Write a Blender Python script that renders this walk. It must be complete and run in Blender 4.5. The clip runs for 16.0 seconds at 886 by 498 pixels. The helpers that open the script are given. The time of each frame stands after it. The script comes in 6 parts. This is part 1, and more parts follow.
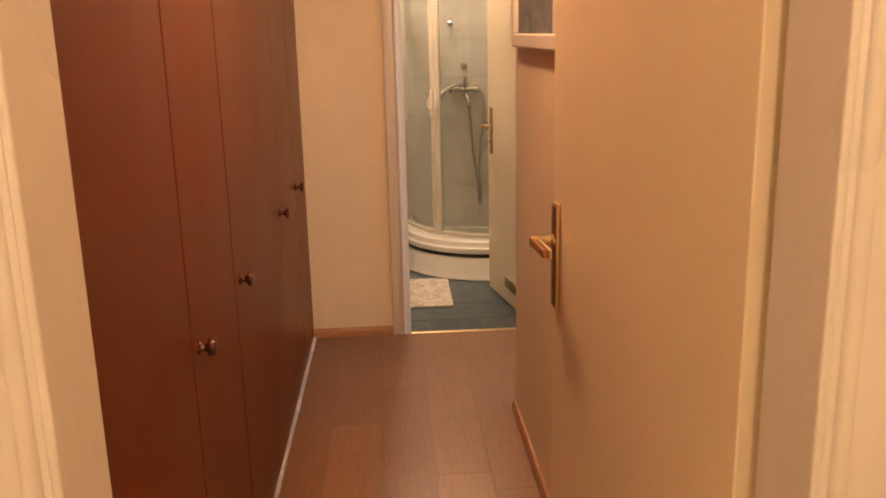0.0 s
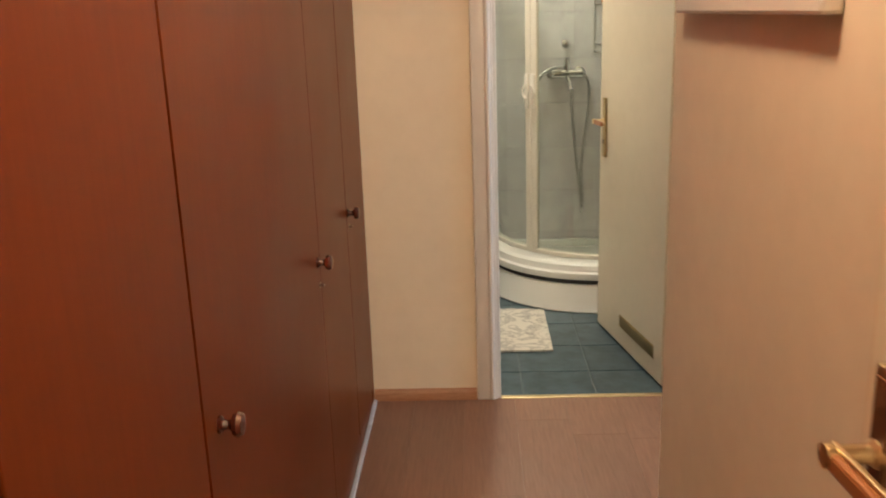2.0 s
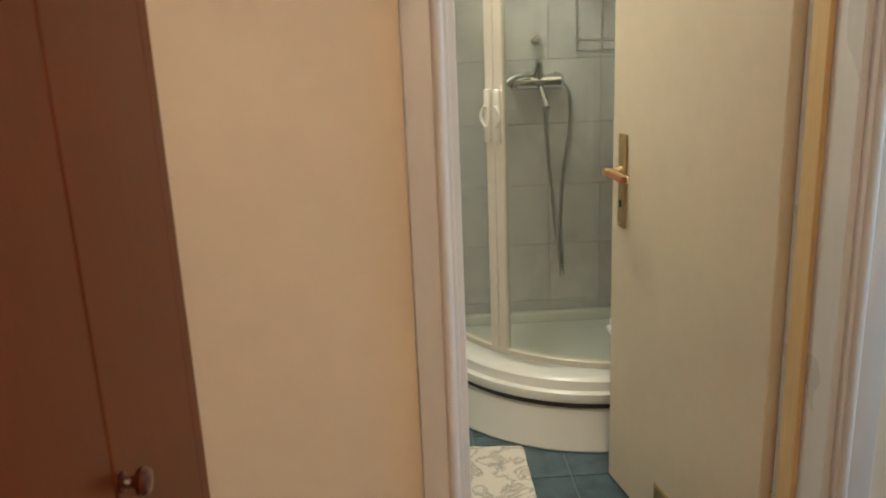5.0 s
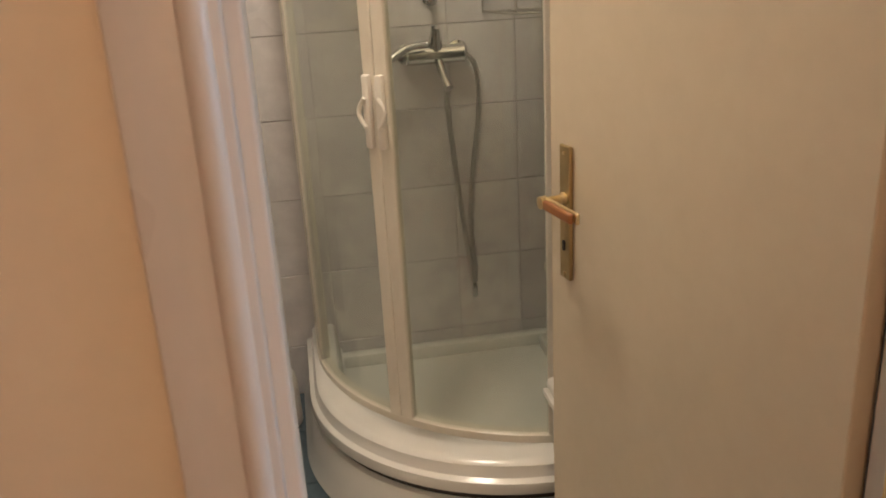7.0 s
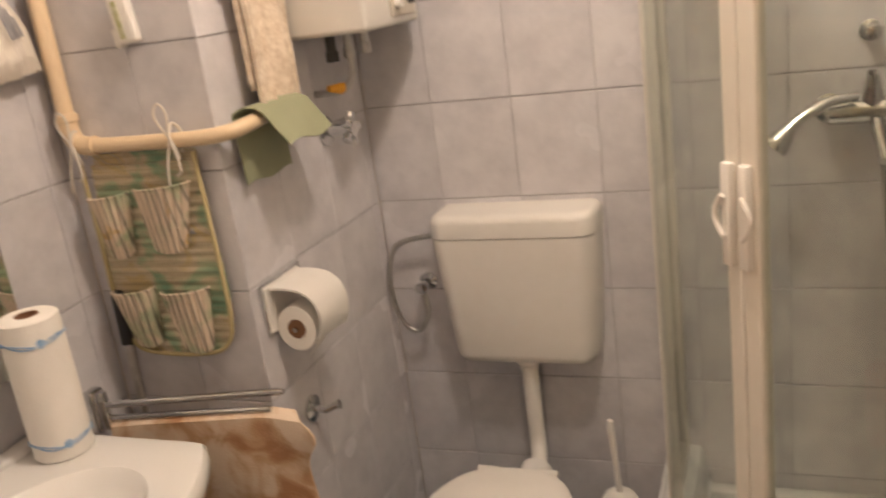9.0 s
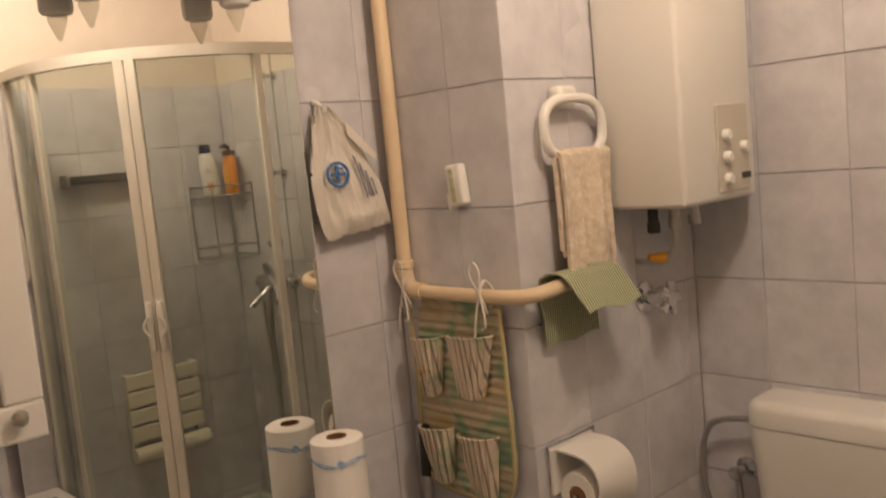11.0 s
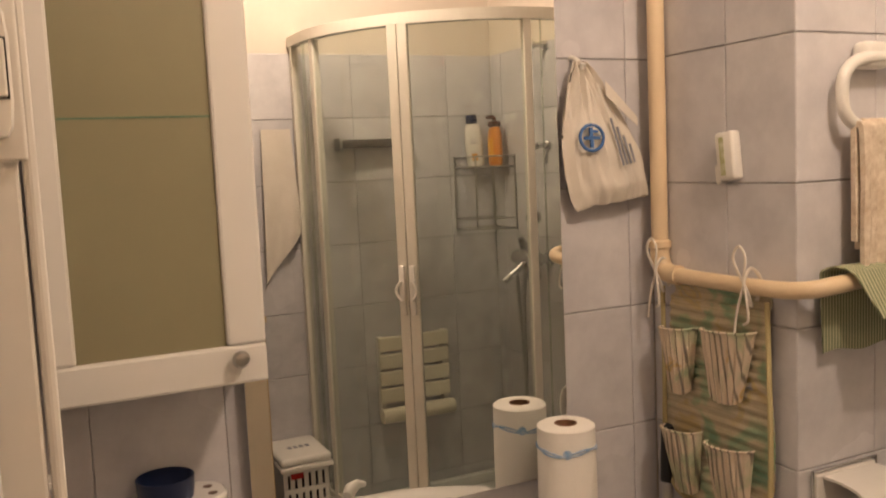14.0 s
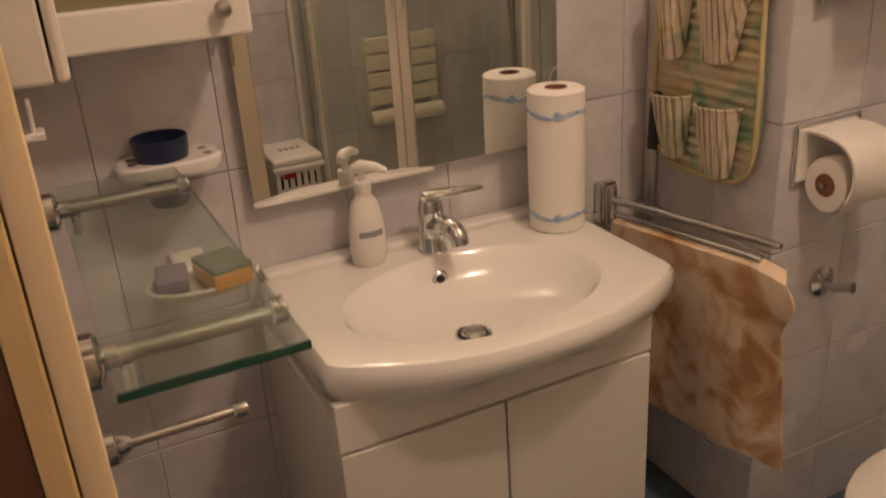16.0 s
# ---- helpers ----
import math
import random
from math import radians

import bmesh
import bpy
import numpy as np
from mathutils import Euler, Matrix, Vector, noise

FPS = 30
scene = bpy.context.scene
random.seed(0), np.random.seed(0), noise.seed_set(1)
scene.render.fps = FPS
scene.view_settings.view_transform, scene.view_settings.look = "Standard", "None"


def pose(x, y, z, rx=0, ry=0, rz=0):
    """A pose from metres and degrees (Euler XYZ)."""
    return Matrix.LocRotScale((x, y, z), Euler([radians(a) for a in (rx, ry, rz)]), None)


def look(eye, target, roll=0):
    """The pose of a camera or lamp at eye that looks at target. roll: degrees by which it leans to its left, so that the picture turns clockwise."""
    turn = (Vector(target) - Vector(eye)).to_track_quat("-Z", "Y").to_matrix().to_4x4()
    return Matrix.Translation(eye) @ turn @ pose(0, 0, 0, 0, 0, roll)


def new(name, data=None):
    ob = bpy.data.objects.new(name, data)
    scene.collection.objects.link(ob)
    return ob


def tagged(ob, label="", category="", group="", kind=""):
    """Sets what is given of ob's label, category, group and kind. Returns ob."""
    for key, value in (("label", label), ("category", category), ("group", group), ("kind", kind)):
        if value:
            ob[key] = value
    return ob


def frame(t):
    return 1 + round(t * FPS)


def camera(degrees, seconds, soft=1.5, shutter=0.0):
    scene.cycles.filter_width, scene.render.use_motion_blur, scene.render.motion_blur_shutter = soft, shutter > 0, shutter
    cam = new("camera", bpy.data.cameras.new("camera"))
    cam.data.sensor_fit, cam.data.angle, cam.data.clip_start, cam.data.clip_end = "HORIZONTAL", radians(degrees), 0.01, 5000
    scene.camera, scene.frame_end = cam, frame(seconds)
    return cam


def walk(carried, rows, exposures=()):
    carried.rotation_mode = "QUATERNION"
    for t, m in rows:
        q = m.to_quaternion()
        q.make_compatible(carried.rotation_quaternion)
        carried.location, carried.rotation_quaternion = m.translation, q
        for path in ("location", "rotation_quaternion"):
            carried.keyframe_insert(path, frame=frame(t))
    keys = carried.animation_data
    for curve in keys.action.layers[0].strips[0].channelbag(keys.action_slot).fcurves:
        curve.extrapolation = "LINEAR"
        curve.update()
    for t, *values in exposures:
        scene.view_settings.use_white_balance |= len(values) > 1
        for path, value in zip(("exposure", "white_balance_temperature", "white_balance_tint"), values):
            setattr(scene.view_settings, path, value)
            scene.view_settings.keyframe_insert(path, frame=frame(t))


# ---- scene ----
EXPOSURES = [(0.0, 0.22, 7400, 17), (1.0, 0.48, 5850, 3), (2.0, 0.44, 5250, -5), (3.5, 0.18, 5150, -8), (5.0, 0.16, 5080, -9), (7.5, -0.14, 5800, 9), (8.0, 0.06, 5800, 11), (8.5, 0.06, 5820, 13),
             (9.0, 0.14, 5700, 12), (9.5, -0.12, 5950, 13), (10.0, -0.2, 6100, 13), (12.5, -1.1, 6150, 15), (13.2, -0.8, 6250, 15), (13.6, -0.46, 6250, 15), (14.5, -0.34, 6300, 16), (16.0, -0.42, 6680, 20)]
cam = camera(53.8, 16.0, 1.7, 0.35)
METRES, EYE, TILT, LEAN, TURN = 5.0, 1.5, 0.0, 0.0, -3.1
ROWS = [
    (0.0, 0.0, 0.0, 0.0, -0.32, -14.04, 1.27),
    (0.5, -0.0007, 0.0423, -0.0059, 0.98, -14.19, 0.72),
    (1.0, -0.0111, 0.1025, -0.0065, 1.7, -15.13, 0.78),
    (1.5, -0.016, 0.1563, -0.0108, 2.49, -15.4, 0.88),
    (2.0, -0.0177, 0.2202, -0.0077, 4.82, -15.26, 1.82),
    (2.5, -0.0247, 0.2722, -0.0097, 8.25, -14.9, 3.0),
    (3.0, -0.0344, 0.3274, -0.008, 8.23, -14.9, 3.25),
    (3.5, -0.0359, 0.3802, -0.0101, 7.41, -15.21, 3.24),
    (4.0, -0.0345, 0.4424, -0.0089, 7.33, -15.47, 3.5),
    (4.5, -0.0364, 0.4979, -0.0111, 6.33, -15.76, 3.57),
    (5.0, -0.0378, 0.5513, -0.0088, 0.02, -16.46, 2.26),
    (7.5, -0.0043, 0.7589, -0.0115, -6.95, -20.9, 2.94),
    (8.0, 0.015, 0.7962, -0.0124, 3.38, -21.28, 4.81),
    (8.5, 0.018, 0.8299, -0.0124, 12.72, -20.97, 6.32),
    (9.0, 0.02, 0.8502, -0.0036, 22.75, -17.25, 7.51),
    (9.5, 0.0379, 0.8641, 0.0034, 33.1, -14.75, 7.84),
    (10.0, 0.0514, 0.869, 0.0031, 39.99, -13.39, 7.21),
    (12.5, 0.0551, 0.8814, 0.0267, 58.69, 3.08, 2.01),
    (13.0, 0.0482, 0.8849, 0.0176, 62.48, 0.71, 1.98),
    (13.5, 0.036, 0.8951, 0.0082, 65.62, -2.76, 2.33),
    (14.0, 0.0333, 0.8997, 0.0003, 67.4, -5.73, 2.62),
    (14.5, 0.0356, 0.8994, -0.0065, 67.2, -9.08, 2.9),
    (15.0, 0.0356, 0.8991, -0.0117, 67.08, -13.01, 3.07),
    (15.5, 0.0357, 0.8981, -0.0181, 66.86, -18.32, 3.28),
    (16.0, 0.0359, 0.8958, -0.0244, 66.26, -23.33, 3.53),
]
walk(cam, [(t, pose(0, 0, EYE, TILT, LEAN, TURN) @ pose(METRES * x, METRES * y, METRES * z, 90 + pitch, roll, yaw)) for t, x, y, z, yaw, pitch, roll in ROWS], EXPOSURES)

# ---- light ----
world = bpy.data.worlds.new("world")
scene.world = world
world.use_nodes = True
sky = world.node_tree.nodes.new("ShaderNodeTexSky")
sky.sky_type, sky.sun_disc = "NISHITA", False
sky.sun_elevation, sky.sun_rotation = radians(25), radians(90)
world.node_tree.links.new(sky.outputs[0], world.node_tree.nodes["Background"].inputs[0])
world.node_tree.nodes["Background"].inputs[1].default_value = 0.08


def bulb(name, at, watts, colour, radius):
    d = bpy.data.lights.new(name, "POINT")
    d.energy, d.color, d.shadow_soft_size = watts, colour, radius
    ob = new(name, d)
    ob.location = at
    return ob


BATH_LAMP = (0.15, 5.45, 2.49)
HALL_LAMP = (0.0, 2.2, 2.34)
bulb("bath_bulb", BATH_LAMP, 50, (1.0, 0.78, 0.56), 0.08)
bulb("hall_bulb", HALL_LAMP, 41, (1.0, 0.60, 0.33), 0.08)
bulb("room_bulb", (0.0, -0.9, 2.3), 50, (1.0, 0.72, 0.45), 0.1)
window_light = bpy.data.lights.new("window_daylight", "AREA")
window_light.shape, window_light.size, window_light.size_y = "RECTANGLE", 0.8, 1.2
window_light.energy, window_light.color = 18, (0.62, 0.77, 1.0)
new("window_daylight", window_light).matrix_basis = look((2.86, 3.75, 1.5), (0.0, 3.75, 1.3))

# ---- plan, metres ----
XW = -0.435            # wardrobe front
XHR = 0.46             # hall's side wall
YD = 0.95              # first doorway, hall face
YE = 4.24              # hall's end wall, hall face
YN = 4.45              # bathroom's near wall, inner face
XL, XR = -1.12, 0.90   # bathroom's side walls
YF = 6.42              # bathroom's far wall
XB, YB = -0.722, 5.722  # boxed-in duct in the corner
F = -0.075             # bathroom floor
HC = 2.6              # ceilings
JT = 0.265             # wall tile pitch, upright
JW = 0.205             # wall tile pitch, along
ZT = 1.964             # top of the tiling

# ---- helpers ----

def part(name, bm, material, parent=None, label="", smooth=False):
    me = bpy.data.meshes.new(name)
    bm.normal_update()
    bm.to_mesh(me)
    bm.free()
    me.materials.append(material)
    if smooth:
        for p in me.polygons:
            p.use_smooth = True
        me.set_sharp_from_angle(angle=radians(38))
    ob = new(name, me)
    if parent is not None:
        ob.parent = parent
    if label:
        ob["label"] = label
    return ob


def thing(name, label, category, at=(0, 0, 0), rz=0, group="", kind=""):
    ob = new(name)
    ob.matrix_basis = pose(at[0], at[1], at[2], 0, 0, rz)
    ob.empty_display_size = 0.05
    return tagged(ob, label, category, group, kind)


def box(x0, y0, z0, x1, y1, z1, bevel=0.0, segs=2, bm=None):
    bm = bm or bmesh.new()
    r = bmesh.ops.create_cube(bm, size=1)
    vs = r["verts"]
    for v in vs:
        v.co = Vector(((x0 + x1) / 2 + v.co.x * (x1 - x0), (y0 + y1) / 2 + v.co.y * (y1 - y0), (z0 + z1) / 2 + v.co.z * (z1 - z0)))
    if bevel > 0:
        es = list({e for v in vs for e in v.link_edges})
        bmesh.ops.bevel(bm, geom=es, offset=bevel, segments=segs, affect="EDGES", profile=0.5)
    return bm


def tube(points, radius, sides=12, bm=None, cap=True, taper=None):
    """A round tube along points; radius a number, or one for each point."""
    bm = bm or bmesh.new()
    pts = [Vector(p) for p in points]
    n = len(pts)
    rad = radius if isinstance(radius, (list, tuple)) else [radius] * n
    rings, side = [], None
    for i, p in enumerate(pts):
        d = (pts[min(i + 1, n - 1)] - pts[max(i - 1, 0)]).normalized()
        if side is None:
            side = d.orthogonal().normalized()
        side = (side - d * side.dot(d))
        side = side.normalized() if side.length > 1e-6 else d.orthogonal().normalized()
        up = d.cross(side)
        rings.append([bm.verts.new(p + rad[i] * (math.cos(a) * side + math.sin(a) * up))
                      for a in [2 * math.pi * k / sides for k in range(sides)]])
    for a, b in zip(rings, rings[1:]):
        for k in range(sides):
            bm.faces.new((a[k], a[(k + 1) % sides], b[(k + 1) % sides], b[k]))
    if cap:
        bm.faces.new(list(reversed(rings[0])))
        bm.faces.new(rings[-1])
    return bm


def lathe(profile, sides=28, axis="z", at=(0, 0, 0), bm=None):
    """Turns (radius, height) pairs about an axis through at."""
    bm = bm or bmesh.new()
    rings = []
    for r, h in profile:
        ring = []
        for k in range(sides):
            a = 2 * math.pi * k / sides
            u, v = max(r, 1e-5) * math.cos(a), max(r, 1e-5) * math.sin(a)
            co = {"z": (u, v, h), "x": (h, u, v), "y": (v, h, u)}[axis]
            ring.append(bm.verts.new(Vector(co) + Vector(at)))
        rings.append(ring)
    for a, b in zip(rings, rings[1:]):
        for k in range(sides):
            bm.faces.new((a[k], a[(k + 1) % sides], b[(k + 1) % sides], b[k]))
    bm.faces.new(list(reversed(rings[0])))
    bm.faces.new(rings[-1])
    return bm


def spline(points, steps=8):
    """Catmull-Rom through points."""
    p = [Vector(q) for q in points]
    p = [2 * p[0] - p[1]] + p + [2 * p[-1] - p[-2]]
    out = []
    for i in range(1, len(p) - 2):
        for k in range(steps):
            t = k / steps
            a, b, c, d = p[i - 1:i + 3]
            out.append(0.5 * (2 * b + (c - a) * t + (2 * a - 5 * b + 4 * c - d) * t * t + (3 * b - a - 3 * c + d) * t ** 3))
    return out + [p[-2]]


def sweep(outline, closed, section, bm=None):
    """Sweeps a closed section of (out, up) pairs along an outline of (x, y, nx, ny)."""
    bm = bm or bmesh.new()
    rings = [[bm.verts.new((x + nx * o, y + ny * o, u)) for o, u in section] for x, y, nx, ny in outline]
    m = len(section)
    pairs = list(zip(rings, rings[1:])) + ([(rings[-1], rings[0])] if closed else [])
    for a, b in pairs:
        for k in range(m):
            bm.faces.new((a[k], b[k], b[(k + 1) % m], a[(k + 1) % m]))
    if not closed:
        bm.faces.new(rings[0])
        bm.faces.new(list(reversed(rings[-1])))
    return bm


def sheet(nu, nv, fn, thick=0.0):
    """A cloth-like sheet fn(u, v) -> point, u and v from 0 to 1, given a thickness."""
    bm = bmesh.new()
    g = [[bm.verts.new(fn(i / nu, j / nv)) for j in range(nv + 1)] for i in range(nu + 1)]
    for i in range(nu):
        for j in range(nv):
            bm.faces.new((g[i][j], g[i + 1][j], g[i + 1][j + 1], g[i][j + 1]))
    if thick:
        bm.normal_update()
        bmesh.ops.solidify(bm, geom=bm.faces[:], thickness=thick)
    return bm


# ---- materials ----

def material(name, colour, rough=0.5, metal=0.0, grain=None, bump=0.0, bump_scale=200.0, vary=0.0, coat=0.0, island=0.0):
    """A surface with variation at two scales. grain: (scale, second colour, amount, stretch)."""
    m = bpy.data.materials.new(name)
    m.use_nodes = True
    nt = m.node_tree
    n, l = nt.nodes, nt.links
    b = n["Principled BSDF"]
    b.inputs["Roughness"].default_value = rough
    b.inputs["Metallic"].default_value = metal
    b.inputs["Coat Weight"].default_value = coat
    b.inputs["Coat Roughness"].default_value = 0.12
    co = n.new("ShaderNodeTexCoord").outputs["Object"]
    if island:
        oi0 = n.new("ShaderNodeObjectInfo")
        add = n.new("ShaderNodeVectorMath")
        add.operation = "MULTIPLY_ADD"
        add.inputs[1].default_value = (41, 29, 53)
        l.new(oi0.outputs["Random"], add.inputs[0])
        l.new(co, add.inputs[2])
        co = add.outputs[0]
    base = n.new("ShaderNodeRGB")
    base.outputs[0].default_value = (*colour, 1)
    out = base.outputs[0]
    if grain:
        scale, second, amount, stretch = grain
        mp = n.new("ShaderNodeMapping")
        mp.inputs["Scale"].default_value = stretch
        l.new(co, mp.inputs["Vector"])
        t = n.new("ShaderNodeTexNoise")
        t.inputs["Scale"].default_value = scale
        t.inputs["Detail"].default_value = 6
        t.inputs["Roughness"].default_value = 0.62
        l.new(mp.outputs[0], t.inputs["Vector"])
        r = n.new("ShaderNodeMapRange")
        r.inputs["From Min"].default_value, r.inputs["From Max"].default_value = 0.38, 0.68
        r.inputs["To Max"].default_value = amount
        l.new(t.outputs["Fac"], r.inputs["Value"])
        x = n.new("ShaderNodeMix")
        x.data_type = "RGBA"
        l.new(r.outputs[0], x.inputs["Factor"])
        l.new(out, x.inputs["A"])
        x.inputs["B"].default_value = (*second, 1)
        out = x.outputs["Result"]
    if vary:
        t = n.new("ShaderNodeTexNoise")
        t.inputs["Scale"].default_value = 2.3
        t.inputs["Detail"].default_value = 3
        l.new(co, t.inputs["Vector"])
        h = n.new("ShaderNodeHueSaturation")
        r = n.new("ShaderNodeMapRange")
        r.inputs["From Min"].default_value, r.inputs["From Max"].default_value = 0.3, 0.7
        r.inputs["To Min"].default_value, r.inputs["To Max"].default_value = 1 - vary, 1 + vary
        l.new(t.outputs["Fac"], r.inputs["Value"])
        l.new(r.outputs[0], h.inputs["Value"])
        l.new(out, h.inputs["Color"])
        out = h.outputs[0]
        r2 = n.new("ShaderNodeMapRange")
        r2.inputs["To Min"].default_value, r2.inputs["To Max"].default_value = max(0.02, rough - 0.08), rough + 0.1
        l.new(t.outputs["Fac"], r2.inputs["Value"])
        l.new(r2.outputs[0], b.inputs["Roughness"])
    if island:
        oi = n.new("ShaderNodeObjectInfo")
        h = n.new("ShaderNodeHueSaturation")
        r = n.new("ShaderNodeMapRange")
        r.inputs["To Min"].default_value, r.inputs["To Max"].default_value = 1 - island, 1 + island
        l.new(oi.outputs["Random"], r.inputs["Value"])
        l.new(r.outputs[0], h.inputs["Value"])
        l.new(out, h.inputs["Color"])
        out = h.outputs[0]
    l.new(out, b.inputs["Base Color"])
    if bump:
        t = n.new("ShaderNodeTexNoise")
        t.inputs["Scale"].default_value = bump_scale
        t.inputs["Detail"].default_value = 4
        l.new(co, t.inputs["Vector"])
        bp = n.new("ShaderNodeBump")
        bp.inputs["Strength"].default_value = bump
        bp.inputs["Distance"].default_value = 0.002
        l.new(t.outputs["Fac"], bp.inputs["Height"])
        l.new(bp.outputs[0], b.inputs["Normal"])
    return m


def glass(name, colour, rough=0.0, ior=1.45, haze=0.0):
    """Clear thin glass with some gloss, and a share of grey haze (lime, soap)."""
    m = bpy.data.materials.new(name)
    m.use_nodes = True
    n, l = m.node_tree.nodes, m.node_tree.links
    out = n["Material Output"]
    n.remove(n["Principled BSDF"])
    tr = n.new("ShaderNodeBsdfTransparent")
    tr.inputs[0].default_value = (*colour, 1)
    gl = n.new("ShaderNodeBsdfGlossy")
    gl.inputs["Roughness"].default_value = 0.03
    lw = n.new("ShaderNodeLayerWeight")
    pw = n.new("ShaderNodeMath")
    pw.operation, pw.inputs[1].default_value = "POWER", 4.0
    l.new(lw.outputs["Facing"], pw.inputs[0])
    fr = n.new("ShaderNodeMapRange")
    fr.inputs["To Min"].default_value, fr.inputs["To Max"].default_value = ((ior - 1) / (ior + 1)) ** 2, 0.55
    l.new(pw.outputs[0], fr.inputs["Value"])
    mx = n.new("ShaderNodeMixShader")
    l.new(fr.outputs[0], mx.inputs[0])
    l.new(tr.outputs[0], mx.inputs[1])
    l.new(gl.outputs[0], mx.inputs[2])
    last = mx.outputs[0]
    if haze:
        df = n.new("ShaderNodeBsdfDiffuse")
        df.inputs[0].default_value = (0.7, 0.72, 0.7, 1)
        t = n.new("ShaderNodeTexNoise")
        t.inputs["Scale"].default_value = 9
        t.inputs["Detail"].default_value = 5
        l.new(n.new("ShaderNodeTexCoord").outputs["Object"], t.inputs["Vector"])
        r = n.new("ShaderNodeMapRange")
        r.inputs["From Min"].default_value, r.inputs["From Max"].default_value = 0.3, 0.75
        r.inputs["To Min"].default_value, r.inputs["To Max"].default_value = haze * 0.5, haze * 1.5
        l.new(t.outputs["Fac"], r.inputs["Value"])
        m2 = n.new("ShaderNodeMixShader")
        l.new(r.outputs[0], m2.inputs[0])
        l.new(last, m2.inputs[1])
        l.new(df.outputs[0], m2.inputs[2])
        last = m2.outputs[0]
    l.new(last, out.inputs["Surface"])
    return m


one = (1, 1, 1)
M_WALL = material("cream wall paint", (0.79, 0.69, 0.54), 0.6, grain=(14, (0.735, 0.635, 0.49), 0.5, one), bump=0.15, bump_scale=160, vary=0.03)
M_BWALL = material("pale bathroom wall paint", (0.69, 0.61, 0.52), 0.65, grain=(14, (0.64, 0.56, 0.47), 0.5, one), bump=0.15, bump_scale=160, vary=0.03)
M_CEIL = material("white ceiling paint", (0.8, 0.78, 0.73), 0.8, bump=0.15, vary=0.02)
M_DOOR = material("cream door lacquer", (0.80, 0.70, 0.54), 0.32, grain=(20, (0.76, 0.66, 0.5), 0.4, one), bump=0.05, bump_scale=60, vary=0.03)
# M_DOOR's cream taken darker, for the bathroom leaf only
M_DOOR2 = material("darker cream door lacquer", (0.68, 0.595, 0.455), 0.34, grain=(20, (0.63, 0.545, 0.41), 0.4, one), bump=0.05, bump_scale=60, vary=0.03)
M_EDGE = material("ochre door edge", (0.62, 0.44, 0.2), 0.45, grain=(18, (0.5, 0.34, 0.15), 0.5, (6, 6, 0.6)), vary=0.05)
M_LIP = material("pale ochre lacquer", (0.72, 0.56, 0.33), 0.4, grain=(18, (0.64, 0.47, 0.25), 0.5, (6, 6, 0.6)), vary=0.05)
M_CASING = material("white casing lacquer", (0.70, 0.675, 0.65), 0.28, grain=(12, (0.63, 0.605, 0.58), 0.4, (4, 4, 0.7)), bump=0.06, bump_scale=50, vary=0.03)
M_RED = material("mahogany veneer", (0.132, 0.0262, 0.0032), 0.36, grain=(9, (0.106, 0.0195, 0.0028), 0.6, (8, 8, 0.35)), bump=0.03, bump_scale=90, vary=0.06)
M_RED.node_tree.nodes["Principled BSDF"].inputs["Specular IOR Level"].default_value = 0.2
M_KNOB = material("varnished dark wood", (0.07, 0.014, 0.007), 0.22, coat=0.6, vary=0.06)
M_PLINTH = material("pale grey plinth strip", (0.55, 0.56, 0.62), 0.25, vary=0.06, grain=(25, (0.42, 0.42, 0.48), 0.5, one))
M_PLANK = material("laminate oak plank", (0.262, 0.135, 0.082), 0.33, grain=(16, (0.185, 0.088, 0.05), 0.7, (7, 0.55, 1)), bump=0.05, bump_scale=120, vary=0.06, island=0.16)
M_SKIRT = material("oak skirting", (0.40, 0.2, 0.1), 0.4, grain=(20, (0.28, 0.13, 0.06), 0.7, (1, 1, 8)), vary=0.05)
M_BRASS = material("brass", (0.72, 0.58, 0.34), 0.3, 1.0, vary=0.08)
M_BRASSPL = material("dull brass plate", (0.50, 0.39, 0.2), 0.38, 0.9, grain=(30, (0.4, 0.3, 0.16), 0.5, one), vary=0.06)
M_INLAY = material("brown wood inlay", (0.09, 0.034, 0.014), 0.35, grain=(30, (0.15, 0.06, 0.024), 0.5, (6, 6, 0.5)), vary=0.05)
M_LEVER = material("orange wood grip", (0.33, 0.13, 0.04), 0.35, grain=(40, (0.3, 0.11, 0.03), 0.6, (6, 0.6, 6)), coat=0.3)
M_CHROME = material("chrome", (0.64, 0.64, 0.64), 0.08, 1.0, vary=0.03)
M_STEEL = material("dull steel", (0.55, 0.54, 0.52), 0.3, 1.0, grain=(60, (0.4, 0.39, 0.37), 0.5, one))
M_GROUT = material("grey grout", (0.42, 0.405, 0.40), 0.85, bump=0.2, bump_scale=300, grain=(30, (0.26, 0.25, 0.25), 0.6, one))
M_TILE = material("marbled grey wall tile", (0.63, 0.61, 0.625), 0.24, grain=(12, (0.49, 0.475, 0.50), 0.7, (1, 1, 1)), bump=0.05, bump_scale=40, vary=0.07, island=0.03)
M_FTILE = material("slate blue floor tile", (0.085, 0.125, 0.155), 0.3, grain=(11, (0.035, 0.055, 0.075), 0.9, one), bump=0.12, bump_scale=60, vary=0.12, island=0.1)
M_FGROUT = material("pale floor grout", (0.19, 0.215, 0.23), 0.85, bump=0.2, grain=(30, (0.18, 0.2, 0.2), 0.6, one))
M_CERAMIC = material("white glazed ceramic", (0.81, 0.79, 0.76), 0.08, vary=0.02, coat=0.4)
M_PLASTIC = material("white plastic", (0.78, 0.75, 0.70), 0.3, vary=0.03, grain=(25, (0.72, 0.68, 0.62), 0.3, one))
